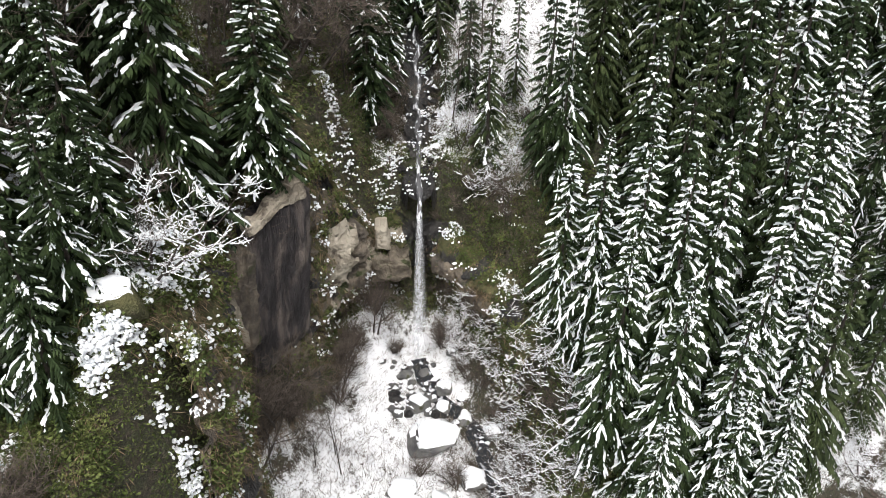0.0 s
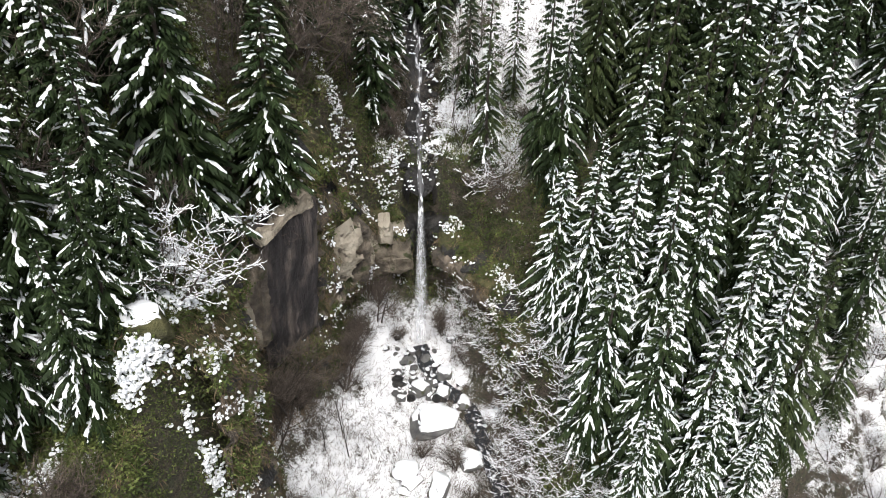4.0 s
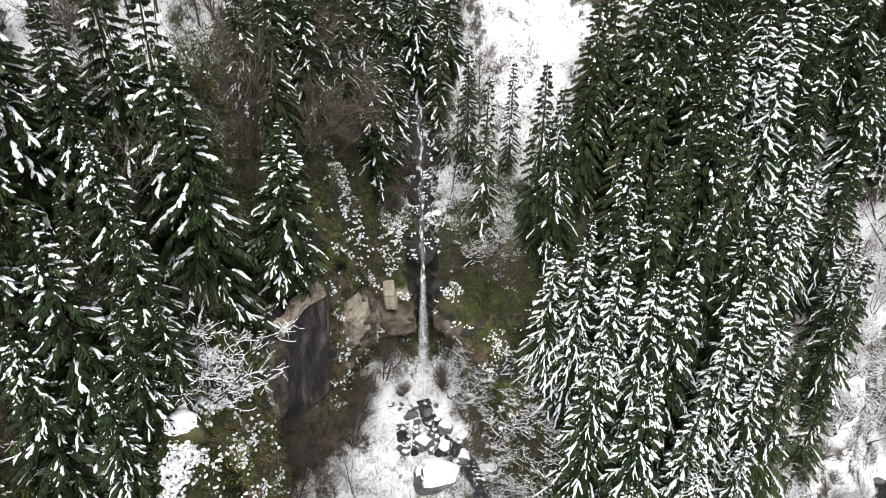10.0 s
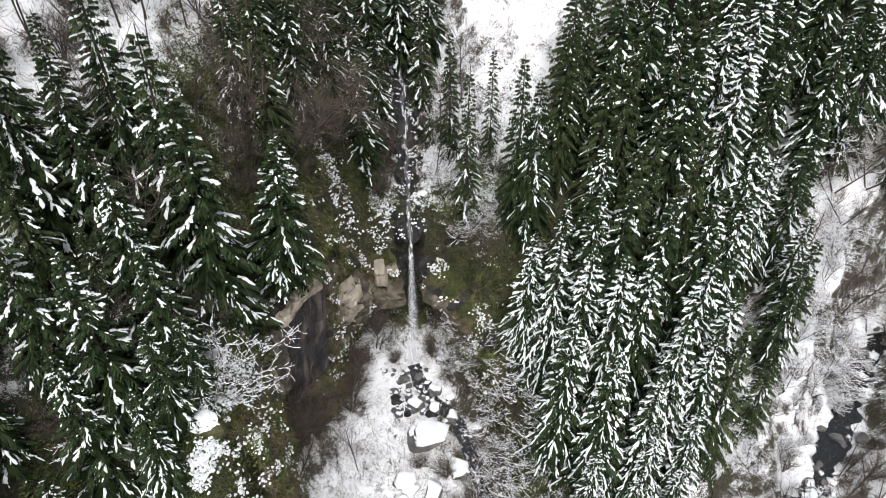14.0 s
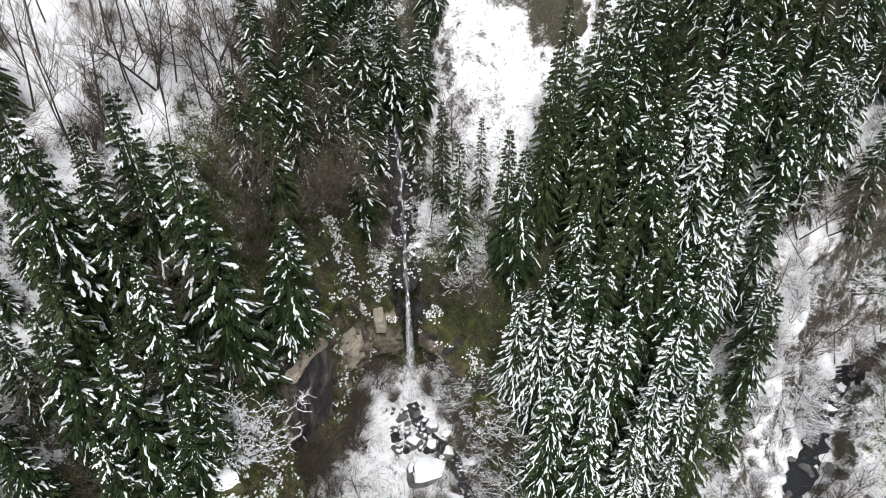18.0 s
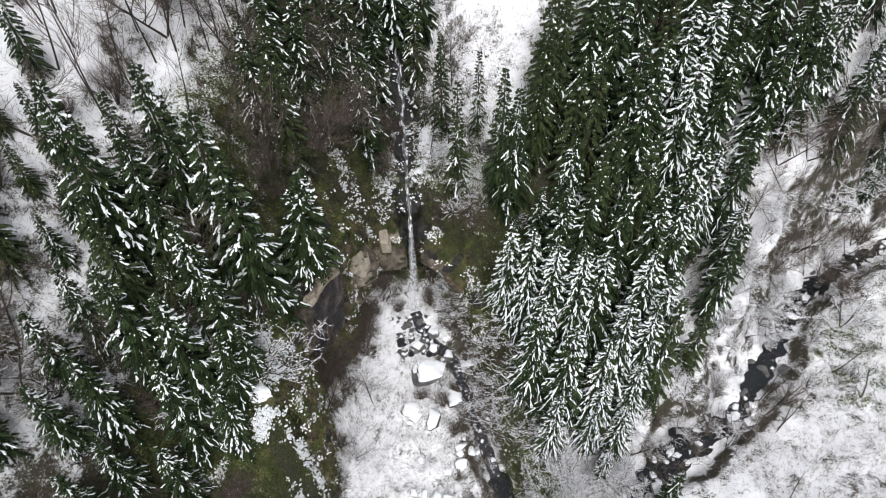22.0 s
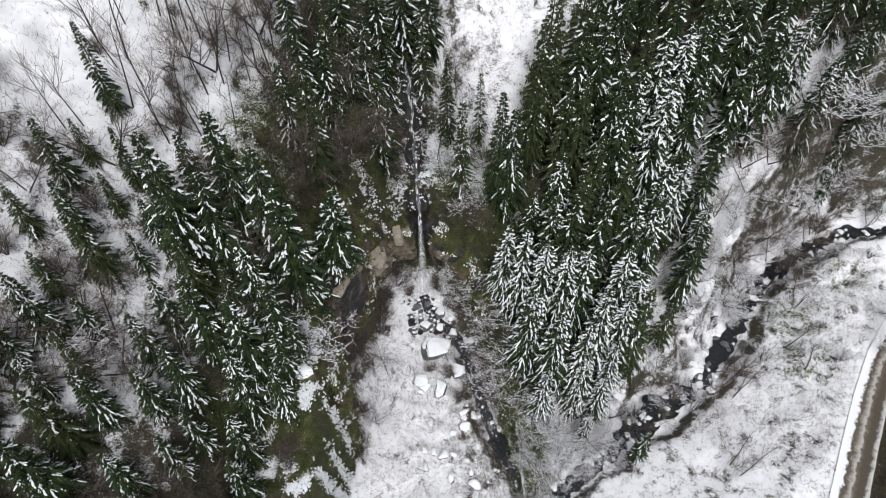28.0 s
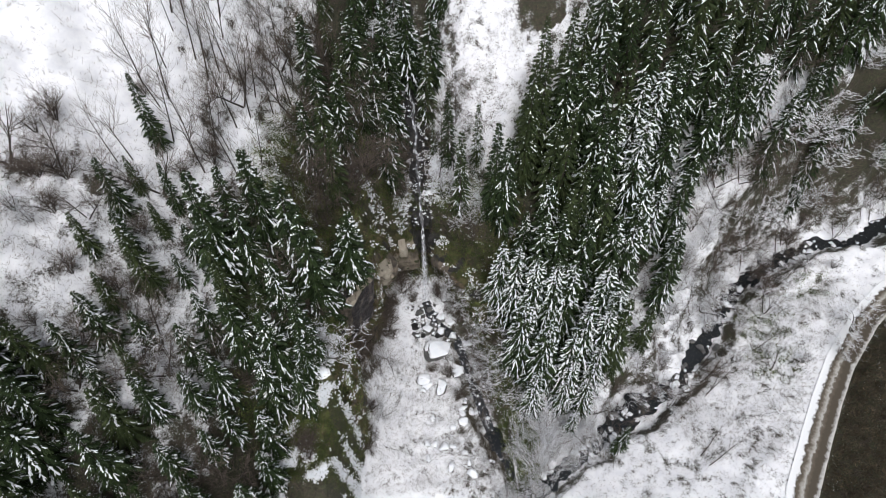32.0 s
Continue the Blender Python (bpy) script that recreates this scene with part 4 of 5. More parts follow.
for k in range(20):
    x, y = rnd.uniform(-1, 7), rnd.uniform(-28, -15)
    r = rnd.uniform(0.3, 0.8)
    boulder(140 + k, x, y, (r * 1.3, r, r * 0.55), ROCK_GREY, "block of stone almost buried in snow", rnd.uniform(0, 360), level=3, cuts=8, sink=0.5, cover=0.55, group="blocks in the snowy hollow", name="stone")
q = resampled(CREEK[2:11], 0.5)
for k in range(110):
    p = q[rnd.randrange(len(q))]
    x, y = p[0] + rnd.gauss(0, 1.2), p[1] + rnd.gauss(0, 1.2)
    r = 0.75 * rnd.uniform(0.3, 0.9) ** 1.9 + 0.1
    boulder(200 + k, x, y, (r * 1.3, r, r * 0.6), ROCK_GREY, "stone with a round cap of snow in the creek", rnd.uniform(0, 360), cuts=8, cover=0.72, cap=rnd.random() < 0.6, z=along(CREEK, np.array([x]), np.array([y]))[1][0] - 0.3, level=2, group="stones of the creek", name="stone")


# ---- water ----
def water_material(name, deep, foam_at, stretch=(1, 1, 1), glass=0.0):
    m = bpy.data.materials.new(name)
    m.use_nodes = True
    n, l = m.node_tree.nodes, m.node_tree.links
    b = n["Principled BSDF"]
    co, mp, t = n.new("ShaderNodeTexCoord"), n.new("ShaderNodeMapping"), n.new("ShaderNodeTexNoise")
    mp.inputs["Scale"].default_value = stretch
    l.new(co.outputs["Object"], mp.inputs[0])
    l.new(mp.outputs[0], t.inputs[0])
    t.inputs["Scale"].default_value, t.inputs["Detail"].default_value = 2.0, 7.0
    r = n.new("ShaderNodeValToRGB")
    r.color_ramp.elements[0].position, r.color_ramp.elements[0].color = foam_at, (*deep, 1)
    r.color_ramp.elements[1].position, r.color_ramp.elements[1].color = foam_at + 0.12, (0.78, 0.8, 0.84, 1)
    l.new(t.outputs[0], r.inputs[0])
    l.new(r.outputs[0], b.inputs["Base Color"])
    b.inputs["Roughness"].default_value = 0.12
    bp = n.new("ShaderNodeBump")
    bp.inputs["Strength"].default_value, bp.inputs["Distance"].default_value = 0.5, 0.1
    l.new(t.outputs[0], bp.inputs["Height"])
    l.new(bp.outputs[0], b.inputs["Normal"])
    if glass:
        a = n.new("ShaderNodeMapRange")
        a.inputs["From Min"].default_value, a.inputs["From Max"].default_value = 0.36, 0.66
        a.inputs["To Min"].default_value, a.inputs["To Max"].default_value = 0.05, glass
        l.new(t.outputs[0], a.inputs[0])
        side = n.new("ShaderNodeAttribute")
        side.attribute_name = "across"
        mul = n.new("ShaderNodeMath")
        mul.operation = 'MULTIPLY'
        l.new(a.outputs[0], mul.inputs[0])
        l.new(side.outputs["Fac"], mul.inputs[1])
        l.new(mul.outputs[0], b.inputs["Alpha"])
        b.inputs["Roughness"].default_value = 0.6
    return m


POOL = water_material("dark_pool_water", (0.016, 0.018, 0.02), 0.68)
RAPID = water_material("rushing_water", (0.03, 0.032, 0.036), 0.56)
CASCADE = water_material("white_cascade_water", (0.1, 0.1, 0.105), 0.5, (2.4, 0.7, 0.7))
FALLING = water_material("falling_water", (0.6, 0.62, 0.66), 0.3, (3.4, 3.4, 0.2), 0.4)


def ribbon(name, line, width, mat, label, lift=0.0, wobble=0.25, step=0.4):
    q = resampled(line, step)
    d = np.gradient(q[:, :2], axis=0)
    d /= np.hypot(*d.T)[:, None]
    v, f = [], []
    n = 7
    for i, p in enumerate(q):
        w = (width(i / (len(q) - 1)) if callable(width) else width) * (1 + wobble * noise.noise(Vector((i * 0.3, 0, 4))))
        for j in range(n):
            s = (j / (n - 1) - 0.5) * w
            v.append((p[0] - d[i][1] * s, p[1] + d[i][0] * s, p[2] + lift + 0.05 * noise.noise(Vector((i * 0.5, j * 0.8, 2)))))
    for i in range(len(q) - 1):
        for j in range(n - 1):
            f.append((i * n + j, (i + 1) * n + j, (i + 1) * n + j + 1, i * n + j + 1))
    ob = linked(name, mesh_from(name, v, f), mat)
    tagged(ob, label, "water", kind="structure")
    return ob


ribbon("water", CREEK[:-1], 2.3, POOL, "dark creek winding past snowy stones", -0.27, 1.1)
ribbon("water", BROOK, 1.4, RAPID, "dark brook running down from the plunge pool", -0.2)
for px, py, pz, pr in ((30.2, -19.6, -1.45, 2.6), (27.6, -21.4, -1.95, 2.4)):
    still = Build()
    still.v.append(Vector((px, py, pz)))
    for k in range(28):
        a = 2 * math.pi * k / 28
        rr = pr * (1 + 0.3 * noise.noise(Vector((math.cos(a) + px, math.sin(a), 5)) * 1.4))
        still.v.append(Vector((px + rr * math.cos(a), py + 0.7 * rr * math.sin(a), pz)))
    still.f += [(0, 1 + k, 1 + (k + 1) % 28) for k in range(28)]
    tagged(linked("water", still.mesh("still_pool"), POOL), "still dark pool where the creek widens", "water", kind="structure")
pool = Build()
for ring, (r, z) in enumerate(((0.01, 0), (0.9, 0), (1.6, 0.0), (2.1, -0.05))):
    for k in range(24):
        a = 2 * math.pi * k / 24
        rr = r * (1 + 0.22 * noise.noise(Vector((math.cos(a), math.sin(a), 5)) * 1.7))
        pool.v.append(Vector((9.2 + rr * math.cos(a), -22.4 + 0.85 * rr * math.sin(a), -4.2 + z)))
for ring in range(3):
    for k in range(24):
        k2 = (k + 1) % 24
        pool.f.append((ring * 24 + k, ring * 24 + k2, ring * 24 + 24 + k2, ring * 24 + 24 + k))
tagged(linked("water", pool.mesh("pool"), POOL), "still dark pool below a small cascade", "water", kind="structure")

# the upper cascade runs down the gully in steps
steps = []
for k in range(60):
    y = 27 - 25.3 * k / 59
    x = -1.6 + 1.6 * (k / 59) ** 0.7 + 0.35 * math.sin(k * 0.9) * (1 - k / 70)
    z = ground_z(x, y)
    if y < 6:
        z = max(z, 13.0 + (ground_z(-0.5, 6.0) - 13.0) * max(0.0, (y - 1.5) / 4.5) ** 0.8)
    steps.append((x, y, z))
steps += [(0.02, 1.45, 12.85), (0.05, 1.25, 12.2), (0.05, 1.1, 11.4)]
cascade = Build()
n = 6
for i, (x, y, z) in enumerate(steps):
    w = 0.2 + 0.14 * abs(math.sin(i * 0.7)) + 0.12 * noise.noise(Vector((i * 0.4, 3, 0)))
    for j in range(n):
        s = j / (n - 1) - 0.5
        cascade.v.append(Vector((x + s * w * 1.5, y - 0.25 * math.cos(s * 3), z + 0.56 - 0.3 * s * s + 0.16 * noise.noise(Vector((i * 0.8, j * 0.9, 9))))))
for i in range(len(steps) - 1):
    for j in range(n - 1):
        cascade.f.append((i * n + j, i * n + j + 1, (i + 1) * n + j + 1, (i + 1) * n + j))
fall = new("waterfall")
tagged(fall, "slender waterfall dropping from a rock lip in a white veil", "waterfall")
linked("cascade", cascade.mesh("cascade"), CASCADE, fall, "stepped upper cascade")
for k, (w0, w1, off, seed) in enumerate(((0.5, 1.3, 0.0, 1), (0.4, 0.9, -0.2, 2), (0.35, 1.5, 0.2, 3))):
    veil = Build()
    for i in range(40):
        t = i / 39
        z = 13.1 - 11.7 * t
        y = 1.35 - 1.9 * math.sqrt(t) - 1.1 * t + off * 0.8
        w = w0 + (w1 - w0) * t ** 0.6
        for j in range(9):
            s = j / 8 - 0.5
            veil.v.append(Vector((0.05 + off * t + s * w + 0.08 * noise.noise(Vector((i * 0.3, j, seed))), y - 0.3 * math.cos(s * 3) + 0.08 * noise.noise(Vector((j * 0.9, i * 0.2, seed + 5))), z)))
    for i in range(39):
        for j in range(8):
            veil.f.append((i * 9 + j, i * 9 + j + 1, i * 9 + j + 10, i * 9 + j + 9))
    sheet = veil.mesh("veil")
    sheet.attributes.new("across", 'FLOAT', 'POINT').data.foreach_set("value", [1 - (2 * j / 8 - 1) ** 2 for i in range(40) for j in range(9)])
    linked("veil", sheet, FALLING, fall, "thin falling veil of white water")
small = Build()
for i in range(10):
    for j in range(5):
        small.v.append(Vector((8.2 + 0.9 * (j / 4 - 0.5) + 0.1 * i / 9, -19.6 - 0.9 * (i / 9) ** 0.6, -2.9 - 1.4 * (i / 9) ** 1.5)))
for i in range(9):
    for j in range(4):
        small.f.append((i * 5 + j, i * 5 + j + 1, i * 5 + j + 6, i * 5 + j + 5))
low = new("small_waterfall")
tagged(low, "small white fall spilling into the dark pool", "waterfall")
sheet = small.mesh("veil")
sheet.attributes.new("across", 'FLOAT', 'POINT').data.foreach_set("value", [1 - (2 * j / 4 - 1) ** 2 * 0.8 for i in range(10) for j in range(5)])
linked("veil", sheet, FALLING, low)

# the wet rock bed under the cascade, broken into low ledges
bed = Build()
fine_steps = [Vector(steps[int(k / 4)]).lerp(Vector(steps[min(int(k / 4) + 1, len(steps) - 1)]), (k % 4) / 4) for k in range(4 * 58)]
COLS = 15
ledge_points = []
for i, p in enumerate(fine_steps):
    for j in range(COLS):
        s = 2 * j / (COLS - 1) - 1
        broken = noise.noise(Vector((round(i / 4 + 0.6 * math.sin(j * 1.1)), round(j / 2.5), 3.0)))
        z = p.z + 0.3 + 0.26 * broken + 0.6 * s * s + 0.18 * noise.fractal(Vector((i * 0.25, j * 0.6, 8.0)), 0.9, 2.0, 4) - (1.6 if j in (0, COLS - 1) else 0)
        q = Vector((p.x + s * (1.25 + 0.5 * noise.noise(Vector((i * 0.07, 2.0, 1.0)))) + 0.1 * broken, p.y - 0.35 * broken + 0.1 * s * s, z))
        bed.v.append(q)
        if abs(s) > 0.35 and j not in (0, COLS - 1):
            ledge_points.append((q, s))
for i in range(len(fine_steps) - 1):
    for j in range(COLS - 1):
        a = i * COLS + j
        bed.f.append((a, a + 1, a + COLS + 1, a + COLS))
tagged(linked("cascade_bed", bed.mesh("cascade_bed", False), ROCK_DARK), "black wet rock ledges under the upper cascade", "rock", kind="structure")

# dark wet rocks on both sides of the cascade
rnd = random.Random(31)
for k in range(54):
    x0, y0, z0 = steps[rnd.randrange(len(steps))]
    sg = rnd.choice((-1, 1))
    x, y = x0 + sg * rnd.uniform(0.7, 1.9), y0 + rnd.uniform(-0.4, 0.4)
    if y < 3.0:
        continue
    r = rnd.uniform(0.25, 0.7)
    boulder(300 + k, x, y, (r, r * 0.8, r * 0.7), ROCK_DARK, "dark wet rock beside the cascade", rnd.uniform(0, 360), cap=rnd.random() < 0.5, level=2, sink=0.5, cover=0.8, group="rocks of the cascade", name="stone")


# ---- the lane ----
def lane_material():
    m = bpy.data.materials.new("snowy_gravel_lane")
    m.use_nodes = True
    n, l = m.node_tree.nodes, m.node_tree.links
    b = n["Principled BSDF"]
    at = n.new("ShaderNodeAttribute")
    at.attribute_name = "across"
    co, t = n.new("ShaderNodeTexCoord"), n.new("ShaderNodeTexNoise")
    t.inputs["Scale"].default_value, t.inputs["Detail"].default_value, t.inputs["Roughness"].default_value = 1.4, 8.0, 0.7
    l.new(co.outputs["Object"], t.inputs[0])
    a = n.new("ShaderNodeMath")
    a.operation = 'MULTIPLY_ADD'
    a.inputs[1].default_value, a.inputs[2].default_value = 0.4, -0.2
    l.new(t.outputs[0], a.inputs[0])
    s = n.new("ShaderNodeMath")
    s.operation = 'ADD'
    l.new(a.outputs[0], s.inputs[0])
    l.new(at.outputs["Fac"], s.inputs[1])
    r = n.new("ShaderNodeValToRGB")
    mud, grit, snowy = (0.065, 0.052, 0.036), (0.115, 0.096, 0.072), (0.78, 0.79, 0.8)
    stops = [(0.0, snowy), (0.22, snowy), (0.28, mud), (0.36, grit), (0.45, (0.3, 0.28, 0.25)), (0.5, (0.42, 0.41, 0.38)), (0.56, grit), (0.68, mud), (0.86, mud), (0.97, (0.55, 0.54, 0.52))]
    while len(r.color_ramp.elements) < len(stops):
        r.color_ramp.elements.new(0.5)
    for e, (p, c) in zip(r.color_ramp.elements, stops):
        e.position, e.color = p, (*c, 1)
    l.new(s.outputs[0], r.inputs[0])
    l.new(r.outputs[0], b.inputs["Base Color"])
    b.inputs["Roughness"].default_value = 0.8
    return m


q = resampled(ROAD[:-2], 0.5)
d = np.gradient(q[:, :2], axis=0)
d /= np.hypot(*d.T)[:, None]
v, f, acr = [], [], []
for i, p in enumerate(q):
    for j in range(11):
        s = j / 10
        o = (s - 0.5) * 3.6
        v.append((p[0] - d[i][1] * o, p[1] + d[i][0] * o, p[2] + 0.03 + 0.05 * math.cos((s - 0.5) * 6) + (0.14 * noise.noise(Vector((i * 0.4, j, 1))) + 0.1 if j in (0, 10) else 0)))
        acr.append(s)
for i in range(len(q) - 1):
    for j in range(10):
        f.append((i * 11 + j, (i + 1) * 11 + j, (i + 1) * 11 + j + 1, i * 11 + j + 1))
lane_mesh = mesh_from("road", v, f)
lane_mesh.attributes.new("across", 'FLOAT', 'POINT').data.foreach_set("value", acr)
tagged(linked("road", lane_mesh, lane_material()), "narrow gravel lane with snow between the wheel tracks", "road", kind="structure")


# ---- leafless trees ----
def bare_tree_meshes(seed, h, stems, spread, snow, depth=3, twiggy=1.0, bend=0.25, thick=0.011):
    rnd = random.Random(seed)
    wood, twigs, white = Build(), Build(), Build()

    def grow(p, d, ln, r, level):
        n = 6
        pts, dirs = [p], [d]
        for k in range(n):
            jit = Vector((rnd.gauss(0, 1), rnd.gauss(0, 1), rnd.gauss(0, 0.6))) * (bend * (0.35 if level == 0 else 0.8))
            d = (d + jit * 0.5 + Vector((0, 0, 0.07 if level else 0.02))).normalized()
            p = p + d * (ln / n)
            pts.append(p)
            dirs.append(d)
        radii = [r * (1 - 0.75 * k / n) + 0.004 for k in range(n + 1)]
        (wood if level < 2 else twigs).tube(pts, radii, 6 if level == 0 else 3)
        if snow and level >= 1 and rnd.random() < snow * (0.7 if level == 3 else 1):
            for k in range(n):
                dd = pts[k + 1] - pts[k]
                if abs(dd.normalized().z) < 0.82 and rnd.random() < 0.85:
                    white.lump((pts[k] + pts[k + 1]) / 2 + Vector((0, 0, radii[k] * 0.6)), dd, dd.length * 1.05, 0.95 * radii[k] + 0.014, 0.6 * radii[k] + 0.012, rnd)
        if level < depth:
            count = int((rnd.randint(5, 7) if level == 0 else rnd.randint(3, 5)) * twiggy)
            for k in range(count):
                t = rnd.uniform(0.3 if level == 0 else 0.2, 1.0)
                i = min(n - 1, int(t * n))
                base = pts[i].lerp(pts[i + 1], t * n - i)
                side = Vector((rnd.gauss(0, 1), rnd.gauss(0, 1), rnd.gauss(0.1, 0.4))).normalized()
                nd = (dirs[i] * (1 - spread) + side * spread * 1.2).normalized()
                grow(base, nd, ln * rnd.uniform(0.38, 0.62), radii[i] * 0.6, level + 1)

    for k in range(stems):
        a = 6.283 * k / stems + rnd.uniform(-0.4, 0.4)
        tilt = 0.0 if stems == 1 else rnd.uniform(0.25, 0.75)
        d = Vector((math.cos(a) * tilt, math.sin(a) * tilt, 1)).normalized()
        grow(Vector((0.1 * math.cos(a), 0.1 * math.sin(a), 0)) * (stems > 1), d, h * rnd.uniform(0.75, 0.95), thick * h + 0.02, 0)
    return wood.mesh("branch_frame"), twigs.mesh("twig_crown"), white.mesh("snow_crust")


def bare_tree(seed, label, name="bare_tree", group="leafless trees", **kw):
    a, b, c = bare_tree_meshes(seed, **kw)
    t = new(name)
    tagged(t, label, "tree" if name == "bare_tree" else "shrub", group=group)
    frame_part = linked("branch_frame", a, BARK, t)
    tagged(linked("twig_crown", b, TWIG, frame_part), kind="stuff")
    if len(c.vertices):
        tagged(linked("snow_crust", c, SNOW, frame_part, "snow lying along the branches"), kind="stuff")
    t.location = (0, -500, -90)
    return t


SPREAD = "leafless spreading tree with every branch edged in snow"
BARE = [
    bare_tree(41, "slender leafless tree with fine grey twigs", h=11, stems=1, spread=0.42, snow=0.0, twiggy=1.3, bend=0.13, thick=0.006),
    bare_tree(42, "slender leafless tree leaning a little over the snow", h=9, stems=1, spread=0.46, snow=0.0, twiggy=1.3, bend=0.15, thick=0.006),
    bare_tree(43, SPREAD, h=6, stems=4, spread=0.62, snow=0.9, twiggy=1.2, bend=0.5),
    bare_tree(44, SPREAD, h=5.5, stems=3, spread=0.68, snow=0.85, twiggy=1.3, bend=0.55),
    bare_tree(45, "leafless brown tree with a dense crown of twigs", h=8, stems=2, spread=0.6, snow=0.0, twiggy=1.5, bend=0.35),
    bare_tree(47, "low tangle of bare purple-brown twigs", "bush", "bushes", h=2.8, stems=7, spread=0.55, snow=0.0, depth=2, twiggy=1.8, bend=0.45),
    bare_tree(46, "low leafless bush dusted with snow", "bush", "bushes", h=2.6, stems=6, spread=0.6, snow=0.6, depth=2, twiggy=1.2, bend=0.4),
]
bare_used = set()
rnd = random.Random(9)


def plant_bare(kind, x, y, size=1.0, tilt=(0, 0)):
    m = pose(x, y, ground_z(x, y) - 0.1, tilt[0], tilt[1], rnd.uniform(0, 360)) @ Matrix.Scale(size, 4)
    if kind not in bare_used:
        bare_used.add(kind)
        ob = BARE[kind]
    else:
        ob = copy_thing(BARE[kind], Matrix.Identity(4))
    ob.matrix_basis = m
    return ob


LEAFLESS = [
    [(-22.7, -8.2, 1, 1), (-21.9, -5.0, 1, 1), (-25.8, -2.8, 0, 1), (-18.9, -0.2, 0, 1), (-16.9, 2.0, 1, 1), (-15.0, 3.6, 0, 1), (-24.5, -4.7, 1, 0.8), (-20.7, 2.5, 0, 1), (-22.7, 1.4, 0, 1), (-28.1, -2.2, 0, 0.9), (-28.3, -10.0, 1, 0.9), (-29.3, -10.9, 1, 0.8)],
    [(-11.0, -21.9, 2, 0.85), (7.9, -8.3, 3, 0.8), (11.0, -13.4, 3, 0.9), (8.8, -15.3, 2, 0.8), (6.6, -5.4, 3, 0.7), (8.2, -6.6, 3, 0.8), (33.0, -19.1, 4, 0.8), (34.0, -20.4, 3, 0.8), (29.2, -19.0, 3, 0.7), (10.7, -19.0, 3, 0.7), (16.4, -22.4, 3, 0.7), (13.2, -22.0, 2, 0.7), (9.6, -10.4, 3, 0.8), (9.8, -13.9, 2, 0.8)],
    [(49.4, 7.5, 4, 1), (51.3, 8.2, 2, 1.2), (56.0, 9.8, 2, 1.2), (54.6, 6.9, 2, 1), (61.0, 9.5, 2, 1), (46.1, 4.6, 4, 0.8), (39.2, 0.1, 4, 0.8), (36.4, 3.4, 4, 0.7), (36.5, 0.3, 3, 0.8), (42.4, 3.9, 4, 0.8), (41.0, 5.2, 4, 0.7), (62.4, 11.1, 2, 1.1), (50.9, 13.7, 4, 1), (34.2, -10.5, 3, 0.7), (35.9, -9.7, 3, 0.7), (43.9, -15.4, 6, 1)],
    [(-26.5, -27.1, 3, 0.8), (-23.7, -26.8, 3, 0.8), (-27.3, -25.3, 4, 0.9), (-17.6, -21.8, 4, 0.9), (-25.4, -25.2, 4, 0.9), (-17.0, -25.6, 3, 0.7), (-14.5, 2.0, 4, 1), (-10.4, 2.9, 4, 1), (-9.1, 7.0, 4, 1), (-11.4, -0.5, 4, 0.9), (-8.5, 0.4, 4, 1), (-19.5, 0.4, 4, 1), (-16.1, 6.9, 4, 0.9), (-10.3, -10.6, 4, 0.7), (-11.6, -12.5, 4, 0.7), (-4.6, 22.1, 2, 0.9), (-6.7, -19.8, 2, 0.5)],
]
LEAFLESS.append([(-8.6, -1.6, 4, 1.1), (-7.5, 0.8, 4, 0.9), (-9.9, -5.2, 4, 0.9), (-6.0, 4.6, 4, 0.8), (-8.9, 4.6, 4, 1.0), (3.4, 4.2, 2, 0.7), (6.2, 2.0, 3, 0.7), (2.6, 6.8, 0, 0.8), (3.3, 10.5, 0, 0.9), (5.4, 12.5, 1, 1.0), (4.8, 7.6, 0, 0.7), (-5.1, -13.4, 0, 0.6), (-5.7, -12.0, 0, 0.55), (-3.4, -13.0, 1, 0.25), (-6.9, -13.3, 1, 0.55), (4.5, -17, 5, 0.6), (3.2, -13.6, 5, 0.7), (0.5, -12.6, 5, 0.6)])
for row in LEAFLESS:
    for x, y, kind, size in row:
        plant_bare(int(kind), x, y, size, (rnd.uniform(-7, 7), rnd.uniform(-7, 7)))
for k in range(18):
    x, y = rnd.uniform(1.5, 10), rnd.uniform(-1, 8)
    if math.hypot(x - 10, y - 12) < 3:
        continue
    plant_bare(rnd.choice((5, 5, 4, 1)), x, y, rnd.uniform(0.35, 0.7), (rnd.uniform(-8, 8), rnd.uniform(-8, 8)))
for k in range(54):
    x, y = rnd.uniform(-10, -1.6), rnd.uniform(-4, 13)
    plant_bare(rnd.choice((5, 5, 4, 1)), x, y, rnd.uniform(0.35, 0.7), (rnd.uniform(-8, 8), rnd.uniform(-8, 8)))
for k in range(46):
    x, y = rnd.uniform(-27, -10), rnd.uniform(-9, 16)
    if min(math.hypot(x - a, y - b) for a, b in placed) < 1.2:
        continue
    plant_bare(rnd.choice((0, 0, 1, 1, 1)), x, y, rnd.uniform(0.7, 1.15), (rnd.uniform(-8, 8), rnd.uniform(-8, 8)))
for k in range(26):
    x, y = rnd.uniform(33, 66), rnd.uniform(-22, 8)
    plant_bare(rnd.choice((6, 6, 5, 3)), x, y, rnd.uniform(0.5, 1.1))
for k in range(40):
    x, y = rnd.uniform(-30, 34), rnd.uniform(-28, 14)
    d0 = basin(np.array([x]), np.array([y]))[0]
    if d0 < 0.8 or math.hypot(x, max(y, 0) - y) < 1.5 and y > 0:
        continue
    plant_bare(rnd.choice((5, 4, 6, 5)), x, y, rnd.uniform(0.4, 0.9))
